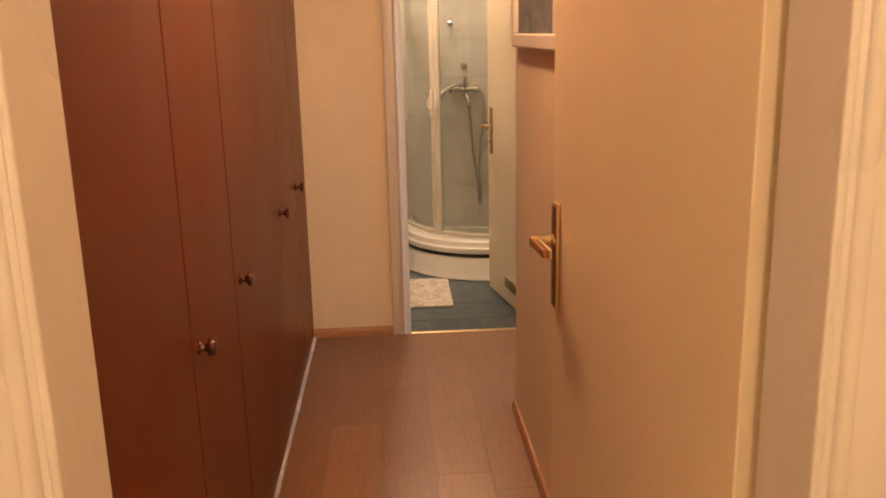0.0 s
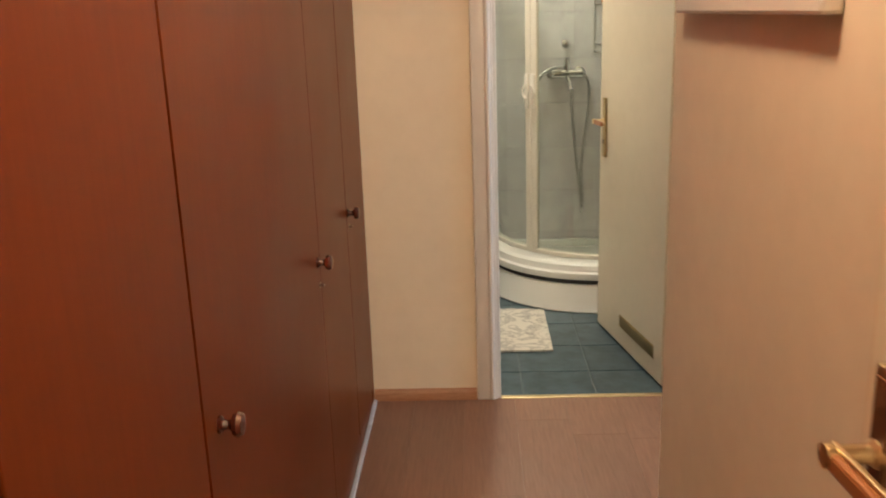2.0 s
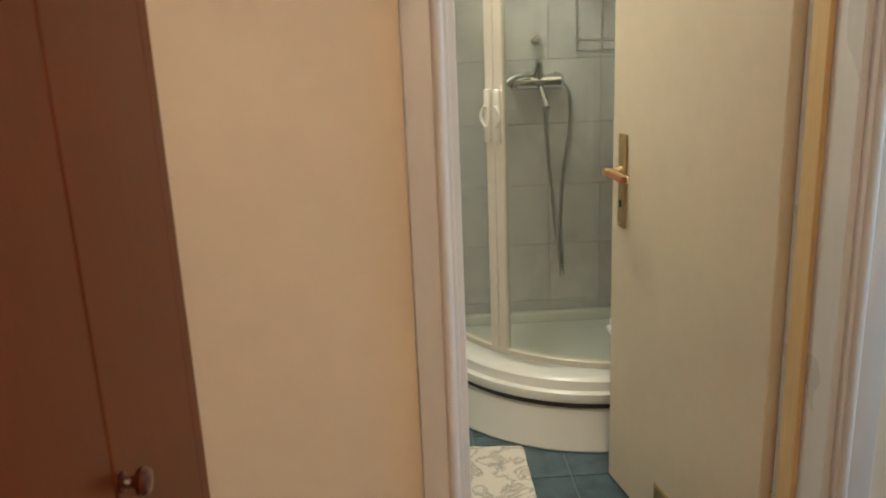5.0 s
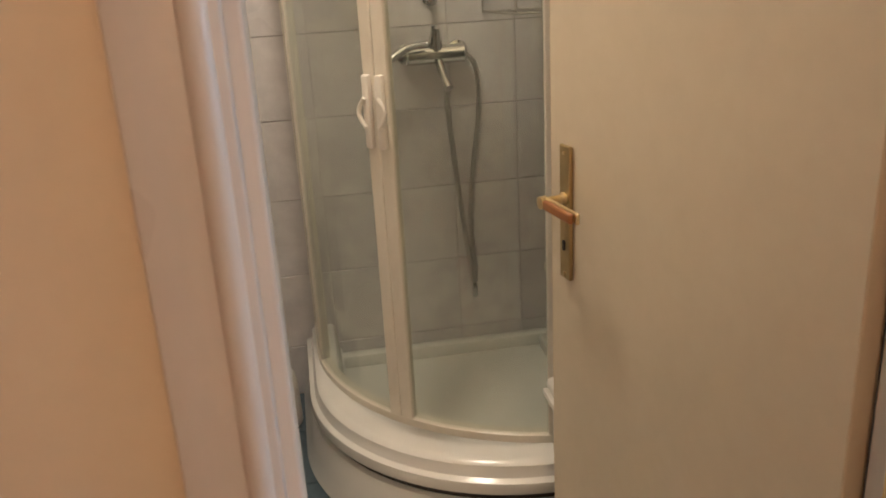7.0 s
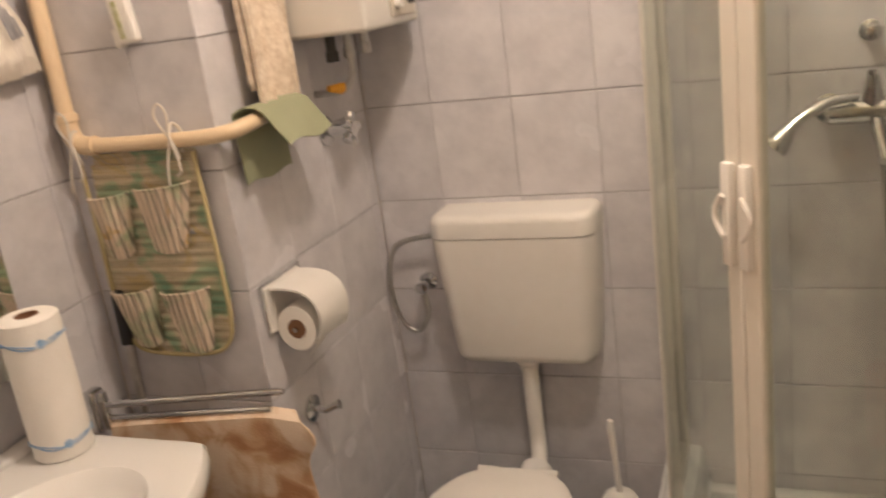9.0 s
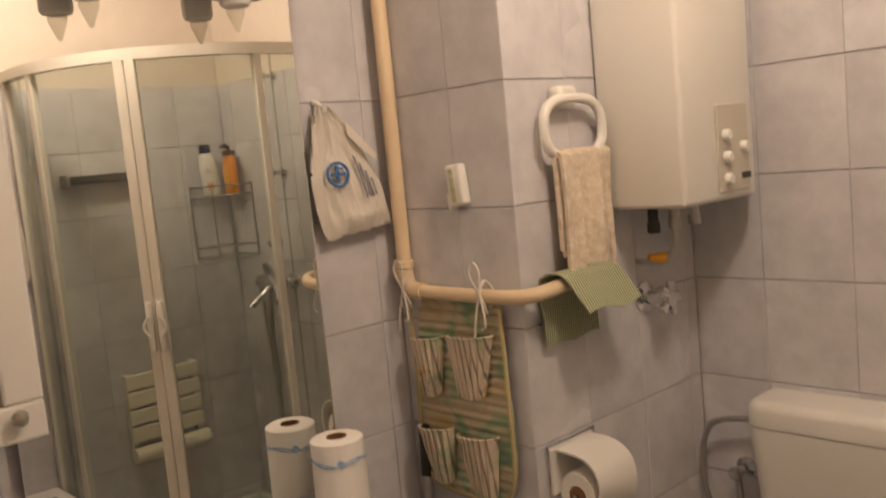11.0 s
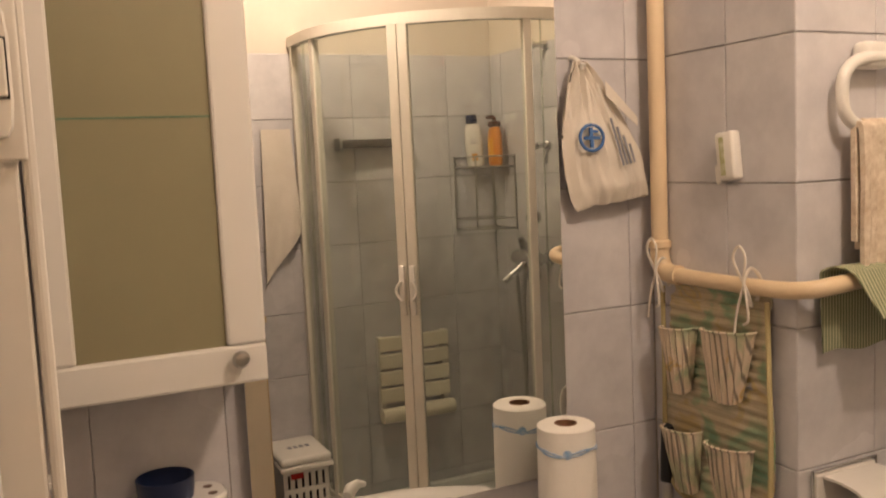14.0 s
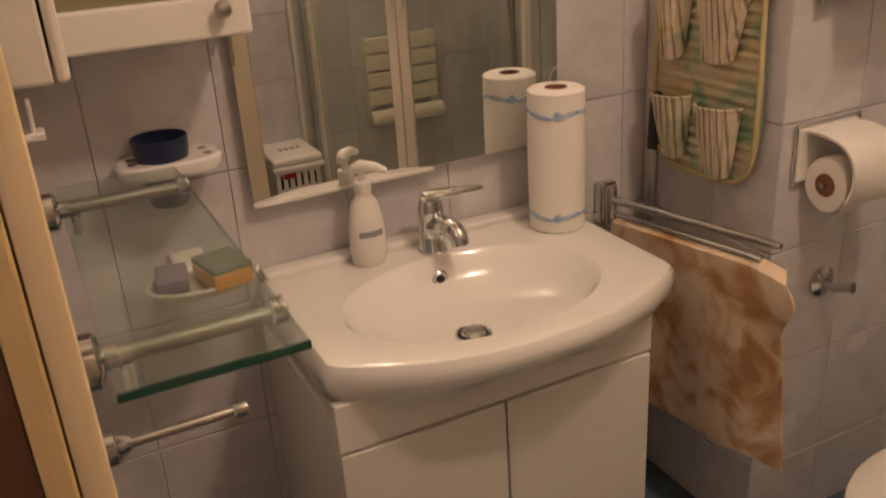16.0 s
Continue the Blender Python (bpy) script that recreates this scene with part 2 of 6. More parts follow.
M_ACRYL = material("white acrylic", (0.78, 0.78, 0.76), 0.2, vary=0.03, coat=0.3)
M_LACQ = material("white furniture lacquer", (0.72, 0.69, 0.64), 0.42, vary=0.02, grain=(10, (0.74, 0.69, 0.62), 0.3, one))
M_ALU = material("cream enclosure profile", (0.72, 0.68, 0.60), 0.3, vary=0.03, grain=(20, (0.64, 0.6, 0.52), 0.4, (3, 3, 0.5)))
M_SEAL = material("dark joint", (0.03, 0.028, 0.026), 0.6)
M_GLASS = glass("shower glass", (0.865, 0.885, 0.85), haze=0.03)
M_SHELFG = glass("shelf glass", (0.90, 0.945, 0.92), ior=1.5, haze=0.03)
M_GEDGE = material("green glass edge", (0.005, 0.06, 0.045), 0.1, coat=0.5)
M_FROST = material("olive frosted glass", (0.25, 0.225, 0.135), 0.3, vary=0.05, coat=0.25)
M_SHLINE = material("pale green shelf edge", (0.12, 0.19, 0.12), 0.3, vary=0.05)
M_MIRROR = material("mirror silver", (0.86, 0.87, 0.85), 0.01, 1.0)
M_PIPE = material("painted cream pipe", (0.74, 0.58, 0.38), 0.35, grain=(12, (0.66, 0.5, 0.31), 0.5, one), bump=0.1, bump_scale=60, vary=0.05)
M_PAPER = material("white tissue paper", (0.82, 0.78, 0.72), 0.9, bump=0.5, bump_scale=130, vary=0.02)
M_CARD = material("brown card core", (0.2, 0.1, 0.05), 0.9, vary=0.05)
M_BLUEP = material("pale blue print", (0.22, 0.38, 0.6), 0.85, grain=(90, (0.7, 0.72, 0.75), 0.7, one))
M_TOWEL = material("cream terry cloth", (0.74, 0.64, 0.51), 0.95, grain=(60, (0.5, 0.38, 0.26), 0.8, one), bump=1.0, bump_scale=260, vary=0.05)
M_RUG = material("white marbled bath mat", (0.68, 0.64, 0.58), 0.95, grain=(9, (0.33, 0.31, 0.3), 0.8, one), bump=0.9, bump_scale=200, vary=0.06)
# dark veins on the mat
_n, _l = M_RUG.node_tree.nodes, M_RUG.node_tree.links
_v = _n.new("ShaderNodeTexNoise")
_v.inputs["Scale"].default_value, _v.inputs["Detail"].default_value, _v.inputs["Distortion"].default_value = 8, 5, 1.6
_l.new(_n.new("ShaderNodeTexCoord").outputs["Object"], _v.inputs["Vector"])
_r = _n.new("ShaderNodeValToRGB")
_e = _r.color_ramp.elements
_e[0].position, _e[0].color = 0.44, (0.70, 0.66, 0.60, 1)
_e[1].position, _e[1].color = 0.56, (0.70, 0.66, 0.60, 1)
for _p, _c in ((0.485, (0.34, 0.32, 0.31, 1)), (0.505, (0.66, 0.62, 0.56, 1)), (0.525, (0.45, 0.42, 0.4, 1))):
    _x = _e.new(_p)
    _x.color = _c
_l.new(_v.outputs["Fac"], _r.inputs[0])
_l.new(_r.outputs[0], _n["Principled BSDF"].inputs["Base Color"])
M_BLACK = material("black plastic", (0.02, 0.02, 0.022), 0.4, vary=0.1)
M_NAVY = material("navy plastic", (0.012, 0.02, 0.06), 0.3, vary=0.1)
M_RED2 = material("red plastic", (0.5, 0.02, 0.02), 0.35, vary=0.08)
M_ORANGE = material("orange plastic", (0.65, 0.24, 0.02), 0.35, vary=0.05)
M_YELLOW = material("yellow paint", (0.75, 0.36, 0.02), 0.35, vary=0.05)
M_GREEN = material("grey green scourer", (0.14, 0.2, 0.15), 0.95, bump=1, bump_scale=300, vary=0.1)
M_FOAM = material("orange foam", (0.7, 0.34, 0.08), 0.95, bump=0.8, bump_scale=220, vary=0.06)
M_PURPLE = material("violet foam", (0.14, 0.1, 0.2), 0.95, bump=0.8, bump_scale=220, vary=0.06)
M_INK = material("blue ink", (0.05, 0.14, 0.36), 0.6)
M_GREYINK = material("grey ink", (0.25, 0.25, 0.28), 0.6)
M_PICT = material("grey blue print", (0.2, 0.22, 0.24), 0.5, grain=(14, (0.06, 0.08, 0.1), 0.9, one), vary=0.2)
M_COTTON = material("white cotton bag", (0.70, 0.64, 0.56), 0.85, grain=(12, (0.6, 0.54, 0.46), 0.4, one), bump=0.3, bump_scale=60, vary=0.04)
M_BULB = glass("bulb glass", (0.95, 0.93, 0.88), ior=1.45, haze=0.25)
M_BEIGE = material("beige control panel", (0.55, 0.5, 0.42), 0.4, vary=0.04)

# ---- structure ----

def setting(name, bm, mat, label, category, kind="structure"):
    return tagged(part(name, bm, mat), label, category, "", kind)


TB = 0.006  # tiles stand this far before the wall behind them
setting("floor_hall", box(-1.1, -2.3, -0.15, 3.0, YE, -0.008), M_SEAL, "dark underlay beneath the hall's laminate floor", "floor")
floor_bath = setting("floor_bath", box(XL - 0.1, YE, -0.25, XR + 0.1, YF + 0.1, F - 0.004), M_FGROUT, "slate blue tiled bathroom floor with pale joints", "floor")
setting("ceiling_hall", box(-1.2, 0.9, HC, 3.0, YE + 0.1, HC + 0.1), M_CEIL, "white painted hall ceiling", "ceiling")
setting("ceiling_bath", box(XL - 0.1, YE + 0.1, HC, XR + 0.1, YF + 0.1, HC + 0.1), M_CEIL, "white painted bathroom ceiling", "ceiling")
setting("ceiling_room", box(-1.6, -2.4, HC, 1.6, 0.9, HC + 0.1), M_CEIL, "white painted ceiling of the first room", "ceiling")
setting("wall_room_back", box(-1.6, -2.4, -0.1, 1.6, -2.3, HC), M_WALL, "plain cream wall", "wall")
setting("wall_room_west", box(-1.6, -2.3, -0.1, -1.1, 0.83, HC), M_WALL, "plain cream wall", "wall")
setting("wall_room_east", box(1.1, -2.3, -0.1, 1.6, 0.83, HC), M_WALL, "plain cream wall", "wall")
bm = box(-1.1, 0.83, -0.1, -0.36, YD, HC)
box(0.45, 0.83, -0.1, 1.1, YD, HC, bm=bm)
box(-0.36, 0.83, 2.06, 0.45, YD, HC, bm=bm)
setting("wall_doorway", bm, M_WALL, "cream wall round the open hall doorway", "wall")
setting("wall_hall_west", box(-1.2, YD, -0.1, -1.06, YE, HC), M_WALL, "cream wall behind the wardrobe", "wall")
setting("wall_hall_east", box(XHR, YD, -0.1, XHR + 0.12, 3.27, HC, 0.004), M_WALL, "smooth cream hall wall with a framed picture", "wall")
setting("wall_passage_south", box(XHR + 0.12, 3.15, -0.1, 2.9, 3.27, HC), M_WALL, "cream wall of the side passage", "wall")
bm = box(2.9, 3.27, -0.1, 3.0, YE, 0.9)
box(2.9, 3.27, 2.1, 3.0, YE, HC, bm=bm)
box(2.9, 3.27, 0.9, 3.0, 3.35, 2.1, bm=bm)
box(2.9, 4.15, 0.9, 3.0, YE, 2.1, bm=bm)
setting("wall_passage_east", bm, M_WALL, "cream wall with the side passage's window", "wall")
window = tagged(new("window_1"), "small window at the end of the side passage", "window", "", "structure")
bm = box(2.92, 3.35, 0.9, 2.98, 3.40, 2.1)
box(2.92, 4.10, 0.9, 2.98, 4.15, 2.1, bm=bm)
box(2.92, 3.40, 0.9, 2.98, 4.10, 0.95, bm=bm)
box(2.92, 3.40, 2.05, 2.98, 4.10, 2.1, bm=bm)
part("window_frame", bm, M_CASING, window)
p = part("pane", box(2.948, 3.40, 0.95, 2.952, 4.10, 2.05), M_SHELFG, window)
p.visible_shadow = False
# the wall between hall and bathroom, with the door's opening
bm = box(-1.24, YE, -0.25, -0.034, YN - TB, HC)
box(0.785, YE, -0.25, 3.0, YN - TB, HC, bm=bm)
box(-0.034, YE, 2.03, 0.785, YN - TB, HC, bm=bm)
wall_end = setting("wall_end", bm, M_WALL, "cream wall between hall and bathroom", "wall")
wall_left = setting("wall_bath_west", box(XL - 0.12, YN - TB, -0.25, XL - TB, YF + 0.1, HC), M_BWALL, "bathroom wall, grey marbled tiles below cream paint", "wall")
wall_far = setting("wall_bath_north", box(XL - TB, YF + TB, -0.25, XR + 0.12, YF + 0.12, HC), M_BWALL, "bathroom wall, grey marbled tiles below cream paint", "wall")
wall_right = setting("wall_bath_east", box(XR + TB, YN - TB, -0.25, XR + 0.12, YF + TB, HC), M_BWALL, "bathroom wall, grey marbled tiles below cream paint", "wall")
wall_duct = setting("wall_duct", box(XL - TB, YB + TB, -0.25, XB - TB, YF + TB, HC), M_BWALL, "boxed-in duct corner, grey tiles below cream paint", "wall")

# skirting
def skirting(name, x0, y0, x1, y1, label):
    """A low rounded skirting board between two corners of its foot, on the wall's left hand."""
    d = Vector((x1 - x0, y1 - y0, 0))
    w = d.normalized()
    nrm = Vector((-w.y, w.x, 0))
    prof = [(0, 0), (0.016, 0), (0.016, 0.012), (0.013, 0.03), (0.008, 0.042), (0, 0.045)]
    bm = bmesh.new()
    a = [bm.verts.new(Vector((x0, y0, z)) + nrm * o) for o, z in prof]
    b = [bm.verts.new(Vector((x1, y1, z)) + nrm * o) for o, z in prof]
    for k in range(len(prof)):
        bm.faces.new((a[k], a[(k + 1) % 6], b[(k + 1) % 6], b[k]))
    bm.faces.new(a)
    bm.faces.new(list(reversed(b)))
    bmesh.ops.recalc_face_normals(bm, faces=bm.faces[:])
    return setting(name, bm, M_SKIRT, label, "skirting")


skirting("baseboard_east", XHR, YD + 0.1, XHR, 3.27, "reddish oak skirting board along the hall wall")
skirting("baseboard_end", -0.036, YE, XW, YE, "reddish oak skirting board beside the bathroom door")
skirting("baseboard_passage", 2.9, YE, 0.84, YE, "reddish oak skirting board in the side passage")
skirting("baseboard_south", XHR + 0.12, 3.27, 2.9, 3.27, "reddish oak skirting board in the side passage")


# ---- doors ----

def casing(door, x0, x1, top, yface, out):
    """A door casing of two posts and a head round the opening x0 to x1, proud of the wall face in the way out (+1 or -1)."""
    w, d = 0.078, 0.018 * out
    for name, a, b in (("casing_post", x0 - w, x0), ("casing_post", x1, x1 + w)):
        bm = box(a, min(yface, yface + d), -0.0, b, max(yface, yface + d), top + w, 0.004)
        inner = (x0 - 0.03, x0 - 0.008) if b <= x0 + 1e-6 else (x1 + 0.008, x1 + 0.03)
        box(inner[0], min(yface, yface + 1.45 * d), 0.0, inner[1], max(yface, yface + 1.6 * d), top + 0.03, 0.0095, 5, bm=bm)
        part(name, bm, M_CASING, door, smooth=True)
    part("casing_head", box(x0 + 0.001, min(yface, yface + d), top, x1 - 0.001, max(yface, yface + d), top + w, 0.004), M_CASING, door)


def handle_set(leaf, side, x, z, plate_mat, inlay):
    """Long plate, neck and a flat lever with a wooden grip, on the leaf's face y = side * 0.02."""
    s = side
    y0 = 0.02 * s
    top, low = (0.085, 0.16) if inlay else (0.106, 0.166)

    def bb(xa, ya, za, xb, yb, zb, bv):
        return box(xa, min(ya, yb), za, xb, max(ya, yb), zb, bv)
    plate = part("handle_plate", bb(x - 0.02, y0, z - low, x + 0.02, y0 + 0.009 * s, z + top, 0.003), plate_mat, leaf, "long brass door plate")
    if inlay:
        part("inlay", bb(x - 0.013, y0 + 0.007 * s, z - 0.15, x + 0.013, y0 + 0.0115 * s, z + 0.075, 0.001), M_INLAY, plate)
    part("keyhole", bb(x - 0.004, y0 + 0.007 * s, z - 0.105, x + 0.004, y0 + 0.0125 * s, z - 0.085, 0.001), M_SEAL, plate)
    part("screw", lathe([(0.0035, 0), (0.0035, 0.0115 * s)], 10, "y", (x, y0, z + top - 0.015)), M_BRASS, plate)
    part("screw", lathe([(0.0035, 0), (0.0035, 0.0115 * s)], 10, "y", (x, y0, z - low + 0.012)), M_BRASS, plate)
    prof = [(0.014, 0.004 * s), (0.014, 0.014 * s), (0.010, 0.018 * s), (0.010, 0.05 * s), (0.0125, 0.054 * s), (0.0125, 0.062 * s), (0.004, 0.064 * s)]
    lever = part("lever", lathe(prof, 20, "y", (x, y0, z)), M_BRASS, leaf, "brass lever with an orange wood grip", smooth=True)
    part("lever_bar", bb(x - 0.125, y0 + 0.044 * s, z - 0.011, x + 0.012, y0 + 0.052 * s, z + 0.011, 0.003), M_BRASS, lever)
    part("grip", bb(x - 0.118, y0 + 0.0525 * s, z - 0.010, x - 0.012, y0 + 0.063 * s, z + 0.010, 0.004), M_LEVER, lever)


def door_leaf(name, label, hinge, rz, width, z0, z1, handle_z, plate_mat, inlay, vent=False, skin=M_DOOR):
    leaf = thing(name, label, "door", (hinge[0], hinge[1], 0), rz)
    part("panel", box(0.002, -0.019, z0, width - 0.002, 0.019, z1, 0.003), skin, leaf)
    part("edge_strip", box(width - 0.002, -0.0165, z0 + 0.001, width + 0.001, 0.0165, z1 - 0.001), M_EDGE, leaf, "ochre leaf edge")
    part("lock_plate", box(width + 0.001, -0.009, handle_z - 0.17, width + 0.0025, 0.009, handle_z + 0.06, 0.0005), M_BRASSPL, leaf)
    part("latch", box(width + 0.002, -0.006, handle_z - 0.012, width + 0.011, 0.006, handle_z + 0.012, 0.002), M_BRASS, leaf)
    part("bolt_slot", box(width + 0.002, -0.004, handle_z - 0.11, width + 0.0035, 0.004, handle_z - 0.085), M_SEAL, leaf)
    for s in (1, -1):
        handle_set(leaf, s, width - (0.075 if vent else 0.05), handle_z, plate_mat, inlay)
    for z in (0.25, 1.75):
        part("hinge", lathe([(0.007, z), (0.007, z + 0.09)], 12, "z", (0.0, -0.014, 0)), M_BRASS, leaf, smooth=True)
    if vent:
        for s in (1, -1):
            y = 0.019 * s

            def bb(xa, ya, za, xb, yb, zb, bv=0.0):
                return box(xa, min(ya, yb), za, xb, max(ya, yb), zb, bv)
            a, b, c, d = 0.09, 0.49, 0.024, 0.084
            v = part("vent_grille", bb(a, y, c, b, y + 0.003 * s, d, 0.001), M_BRASSPL, leaf, "dull brass ventilation grille")
            for k in range(9):
                zz = c + 0.008 + k * (d - c - 0.016) / 8
                part("vent_slat", bb(a + 0.012, y + 0.0028 * s, zz - 0.0018, b - 0.012, y + 0.0062 * s, zz + 0.0018), M_BRASSPL, v)
    return leaf


door_1 = tagged(new("door_1"), "white lacquered casing of the hall doorway", "door frame", "", "structure")
part("lining", box(-0.36, 0.815, 0, -0.345, YD + 0.002, 2.05, 0.003), M_CASING, door_1)
part("lining", box(0.43, 0.815, 0, 0.45, YD + 0.002, 2.05, 0.003), M_CASING, door_1)
part("lining", box(-0.345, 0.815, 2.035, 0.43, YD + 0.002, 2.06, 0.003), M_CASING, door_1)
casing(door_1, -0.353, 0.438, 2.052, 0.83, -1)
door_leaf("hall_door", "open cream hall door with a brass and wood handle", (0.437, 0.985), 94.0, 0.93, 0.012, 2.03, 1.045, M_BRASS, True)

door_2 = tagged(new("door_2"), "white lacquered casing of the bathroom doorway", "door frame", "", "structure")
part("lining", box(-0.032, YE + 0.001, -0.07, 0.058, YE + 0.05, 2.028, 0.003), M_CASING, door_2)
part("lining", box(-0.032, YE + 0.0505, -0.07, 0.054, YN - 0.052, 2.028, 0.002), M_CASING, door_2)
part("lining", box(0.748, YE - 0.004, -0.07, 0.784, YN + 0.002, 2.03, 0.003), M_CASING, door_2)
part("lining", box(0.058, YE - 0.004, 2.0, 0.748, YN + 0.002, 2.03, 0.003), M_CASING, door_2)
# dark brown here stands in for the shade in the rebate's recess
part("rebate_shade", box(-0.032, YN - 0.0515, -0.07, -0.004, YN - 0.0225, 2.028, 0.001), M_INLAY, door_2, "rebate groove, its shade coloured dark brown")
part("rebate", box(-0.032, YN - 0.022, -0.07, 0.0, YN - 0.0065, 2.028, 0.002), M_EDGE, door_2, "ochre rebate strip")
part("rebate_lip", box(-0.032, YN - 0.006, -0.07, -0.001, YN + 0.011, 2.028, 0.004), M_LIP, door_2, "pale ochre rebate lip", smooth=True)
part("rebate", box(0.736, YE + 0.10, -0.07, 0.748, YN - 0.045, 2.0, 0.002), M_EDGE, door_2, "ochre rebate strip")
casing(door_2, 0.045, 0.762, 2.01, YE, -1)
for a, b in ((-0.095, -0.0325), (0.79, 0.862)):
    part("casing_post", box(a, YN, F, b, YN + 0.01, 2.08, 0.003), M_CASING, door_2)
part("casing_head", box(-0.032, YN, 2.03, 0.789, YN + 0.012, 2.08, 0.003), M_CASING, door_2)
part("sill_strip", box(0.058, YE - 0.012, 0.0, 0.748, YE + 0.014, 0.005, 0.002), M_BRASS, door_2, "brass threshold strip")
part("sill_step", box(0.058, YE + 0.0, -0.25, 0.748, YE + 0.012, -0.001), M_FGROUT, door_2)
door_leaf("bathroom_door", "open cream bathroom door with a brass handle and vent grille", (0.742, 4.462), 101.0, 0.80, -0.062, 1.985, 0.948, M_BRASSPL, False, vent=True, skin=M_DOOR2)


# ---- wardrobe ----
wardrobe = thing("wardrobe", "tall built-in mahogany wardrobe with turned knobs", "wardrobe", (XW, 0, 0))
part("carcass", box(-0.615, YD + 0.01, 0.0, -0.024, YE - 0.003, HC - 0.01), M_RED, wardrobe)


def knob(parent, y, z):
    k = part("knob", lathe([(0.014, 0.0), (0.0145, 0.004), (0.009, 0.008), (0.0075, 0.015), (0.010, 0.02), (0.018, 0.024), (0.0205, 0.031), (0.017, 0.038), (0.006, 0.041)], 20, "x", (0, y, z)),
             M_KNOB, parent, "turned dark wooden knob", smooth=True)
    return k


def keyhole(parent, y, z):
    part("key", lathe([(0.009, 0), (0.009, 0.002), (0.004, 0.003), (0.004, 0.012), (0.002, 0.013)], 10, "x", (0, y, z)), M_CHROME, parent, "small steel key stub")


G = 0.004
leaves = []
for a, b, za, zb, ky, key in ((YD + 0.015, 1.752, 0.075, HC - 0.03, None, False), (1.752, 2.268, 0.075, HC - 0.03, 1.80, False), (2.268, 3.277, 0.075, 1.5748, 2.335, False), (3.277, 3.785, 0.075, 1.5748, None, False), (3.785, 4.185, 0.075, HC - 0.03, 3.805, True),
                              (2.268, 3.785, 1.5754, HC - 0.03, None, False)):
    d = part("wardrobe_door", box(-0.022, a + G, za, 0.0, b - (0.0012 if b == 3.277 else G), zb, 0.0006 if zb == 1.5748 or za > 1 else 0.0025), M_RED, wardrobe)
    if ky:
        knob(d, ky, 0.85)
    if a == 2.268 and za < 1:
        knob(d, 3.24, 0.85)
        keyhole(d, 3.255, 0.785)
    if key:
        keyhole(d, ky + 0.025, 0.80)
part("end_strip", box(-0.022, 4.188, 0.0, -0.002, YE - 0.002, HC - 0.02, 0.002), M_RED, wardrobe)
part("plinth", box(-0.022, YD + 0.015, 0.0, -0.004, 4.186, 0.071, 0.002), M_RED, wardrobe)
part("floor_strip", box(-0.004, YD + 0.015, 0.0, 0.012, YE - 0.02, 0.012, 0.004), M_PLINTH, wardrobe, "pale grey strip along the floor")

# ---- picture on the hall wall ----
picture = thing("framed_picture", "white framed grey picture hanging on the hall wall", "picture", (XHR, 2.72, 1.44))
for y0, y1, z0, z1 in ((-0.42, 0.42, 0.0, 0.045), (-0.42, 0.42, 0.555, 0.6), (-0.42, -0.372, 0.045, 0.555), (0.372, 0.42, 0.045, 0.555)):
    part("frame_rail", box(-0.032, y0, z0, -0.001, y1, z1, 0.006), M_LACQ, picture)
part("print", box(-0.014, -0.372, 0.045, -0.008, 0.372, 0.555), M_PICT, picture, "blurred grey blue print")

# ---- shower ----
CX, CY = 0.65, 6.03   # centre of the rounded corner


def round_front(r, x1, y1, n=24, cx=CX, cy=CY):
    """The line of the enclosure: down beside the far wall, round the corner, on to the side wall; with outward normals."""
    pts = [(cx - r, y1, -1, 0), (cx - r, cy, -1, 0)]
    for k in range(1, n):
        a = math.pi + k / n * math.pi / 2
        pts.append((cx + r * math.cos(a), cy + r * math.sin(a), math.cos(a), math.sin(a)))
    return pts + [(cx, cy - r, 0, -1), (x1, cy - r, 0, -1)]


shower = thing("shower_cabin", "quadrant shower cabin with cream profiles and a white tray", "shower", (0, 0, F))
ZR = 0.18 - F
line = round_front(0.60, XR - 0.001, YF - 0.001)
tray = part("tray", sweep(line, False, [(0.004, ZR - 0.085), (0.02, ZR - 0.082), (0.023, ZR - 0.072), (0.02, ZR - 0.05), (0.006, ZR - 0.042), (0.002, ZR - 0.032), (-0.002, ZR - 0.012), (-0.014, ZR - 0.002), (-0.03, ZR), (-0.075, ZR), (-0.085, ZR - 0.02), (-0.10, 0.10), (-0.10, ZR - 0.1)]), M_ACRYL, shower, "white acrylic shower tray", smooth=True)
bm = bmesh.new()
f = [bm.verts.new((x - nx * 0.06, y - ny * 0.06, 0.10)) for x, y, nx, ny in line] + [bm.verts.new((XR - 0.001, YF - 0.001, 0.10))]
bm.faces.new(f)
r = bmesh.ops.extrude_face_region(bm, geom=bm.faces[:])
for v in r["geom"]:
    if isinstance(v, bmesh.types.BMVert):
        v.co.z -= 0.03
bmesh.ops.recalc_face_normals(bm, faces=bm.faces[:])
part("basin_floor", bm, M_ACRYL, tray)
bm = box(0.12, YF - 0.05, 0.09, XR - 0.001, YF - 0.001, 0.145, 0.012)
box(XR - 0.05, 5.5, 0.09, XR - 0.001, YF - 0.051, 0.145, 0.012, bm=bm)
part("back_ledge", bm, M_ACRYL, tray, smooth=True)
part("skirt", sweep(round_front(0.60, XR - 0.001, YF - 0.001), False, [(0.046, 0.002), (0.05, 0.01), (0.03, 0.06), (0.022, ZR - 0.125), (0.016, ZR - 0.112), (0.0, ZR - 0.11), (-0.02, ZR - 0.11), (-0.02, 0.002)]), M_ACRYL, shower, "white curved front panel", smooth=True)
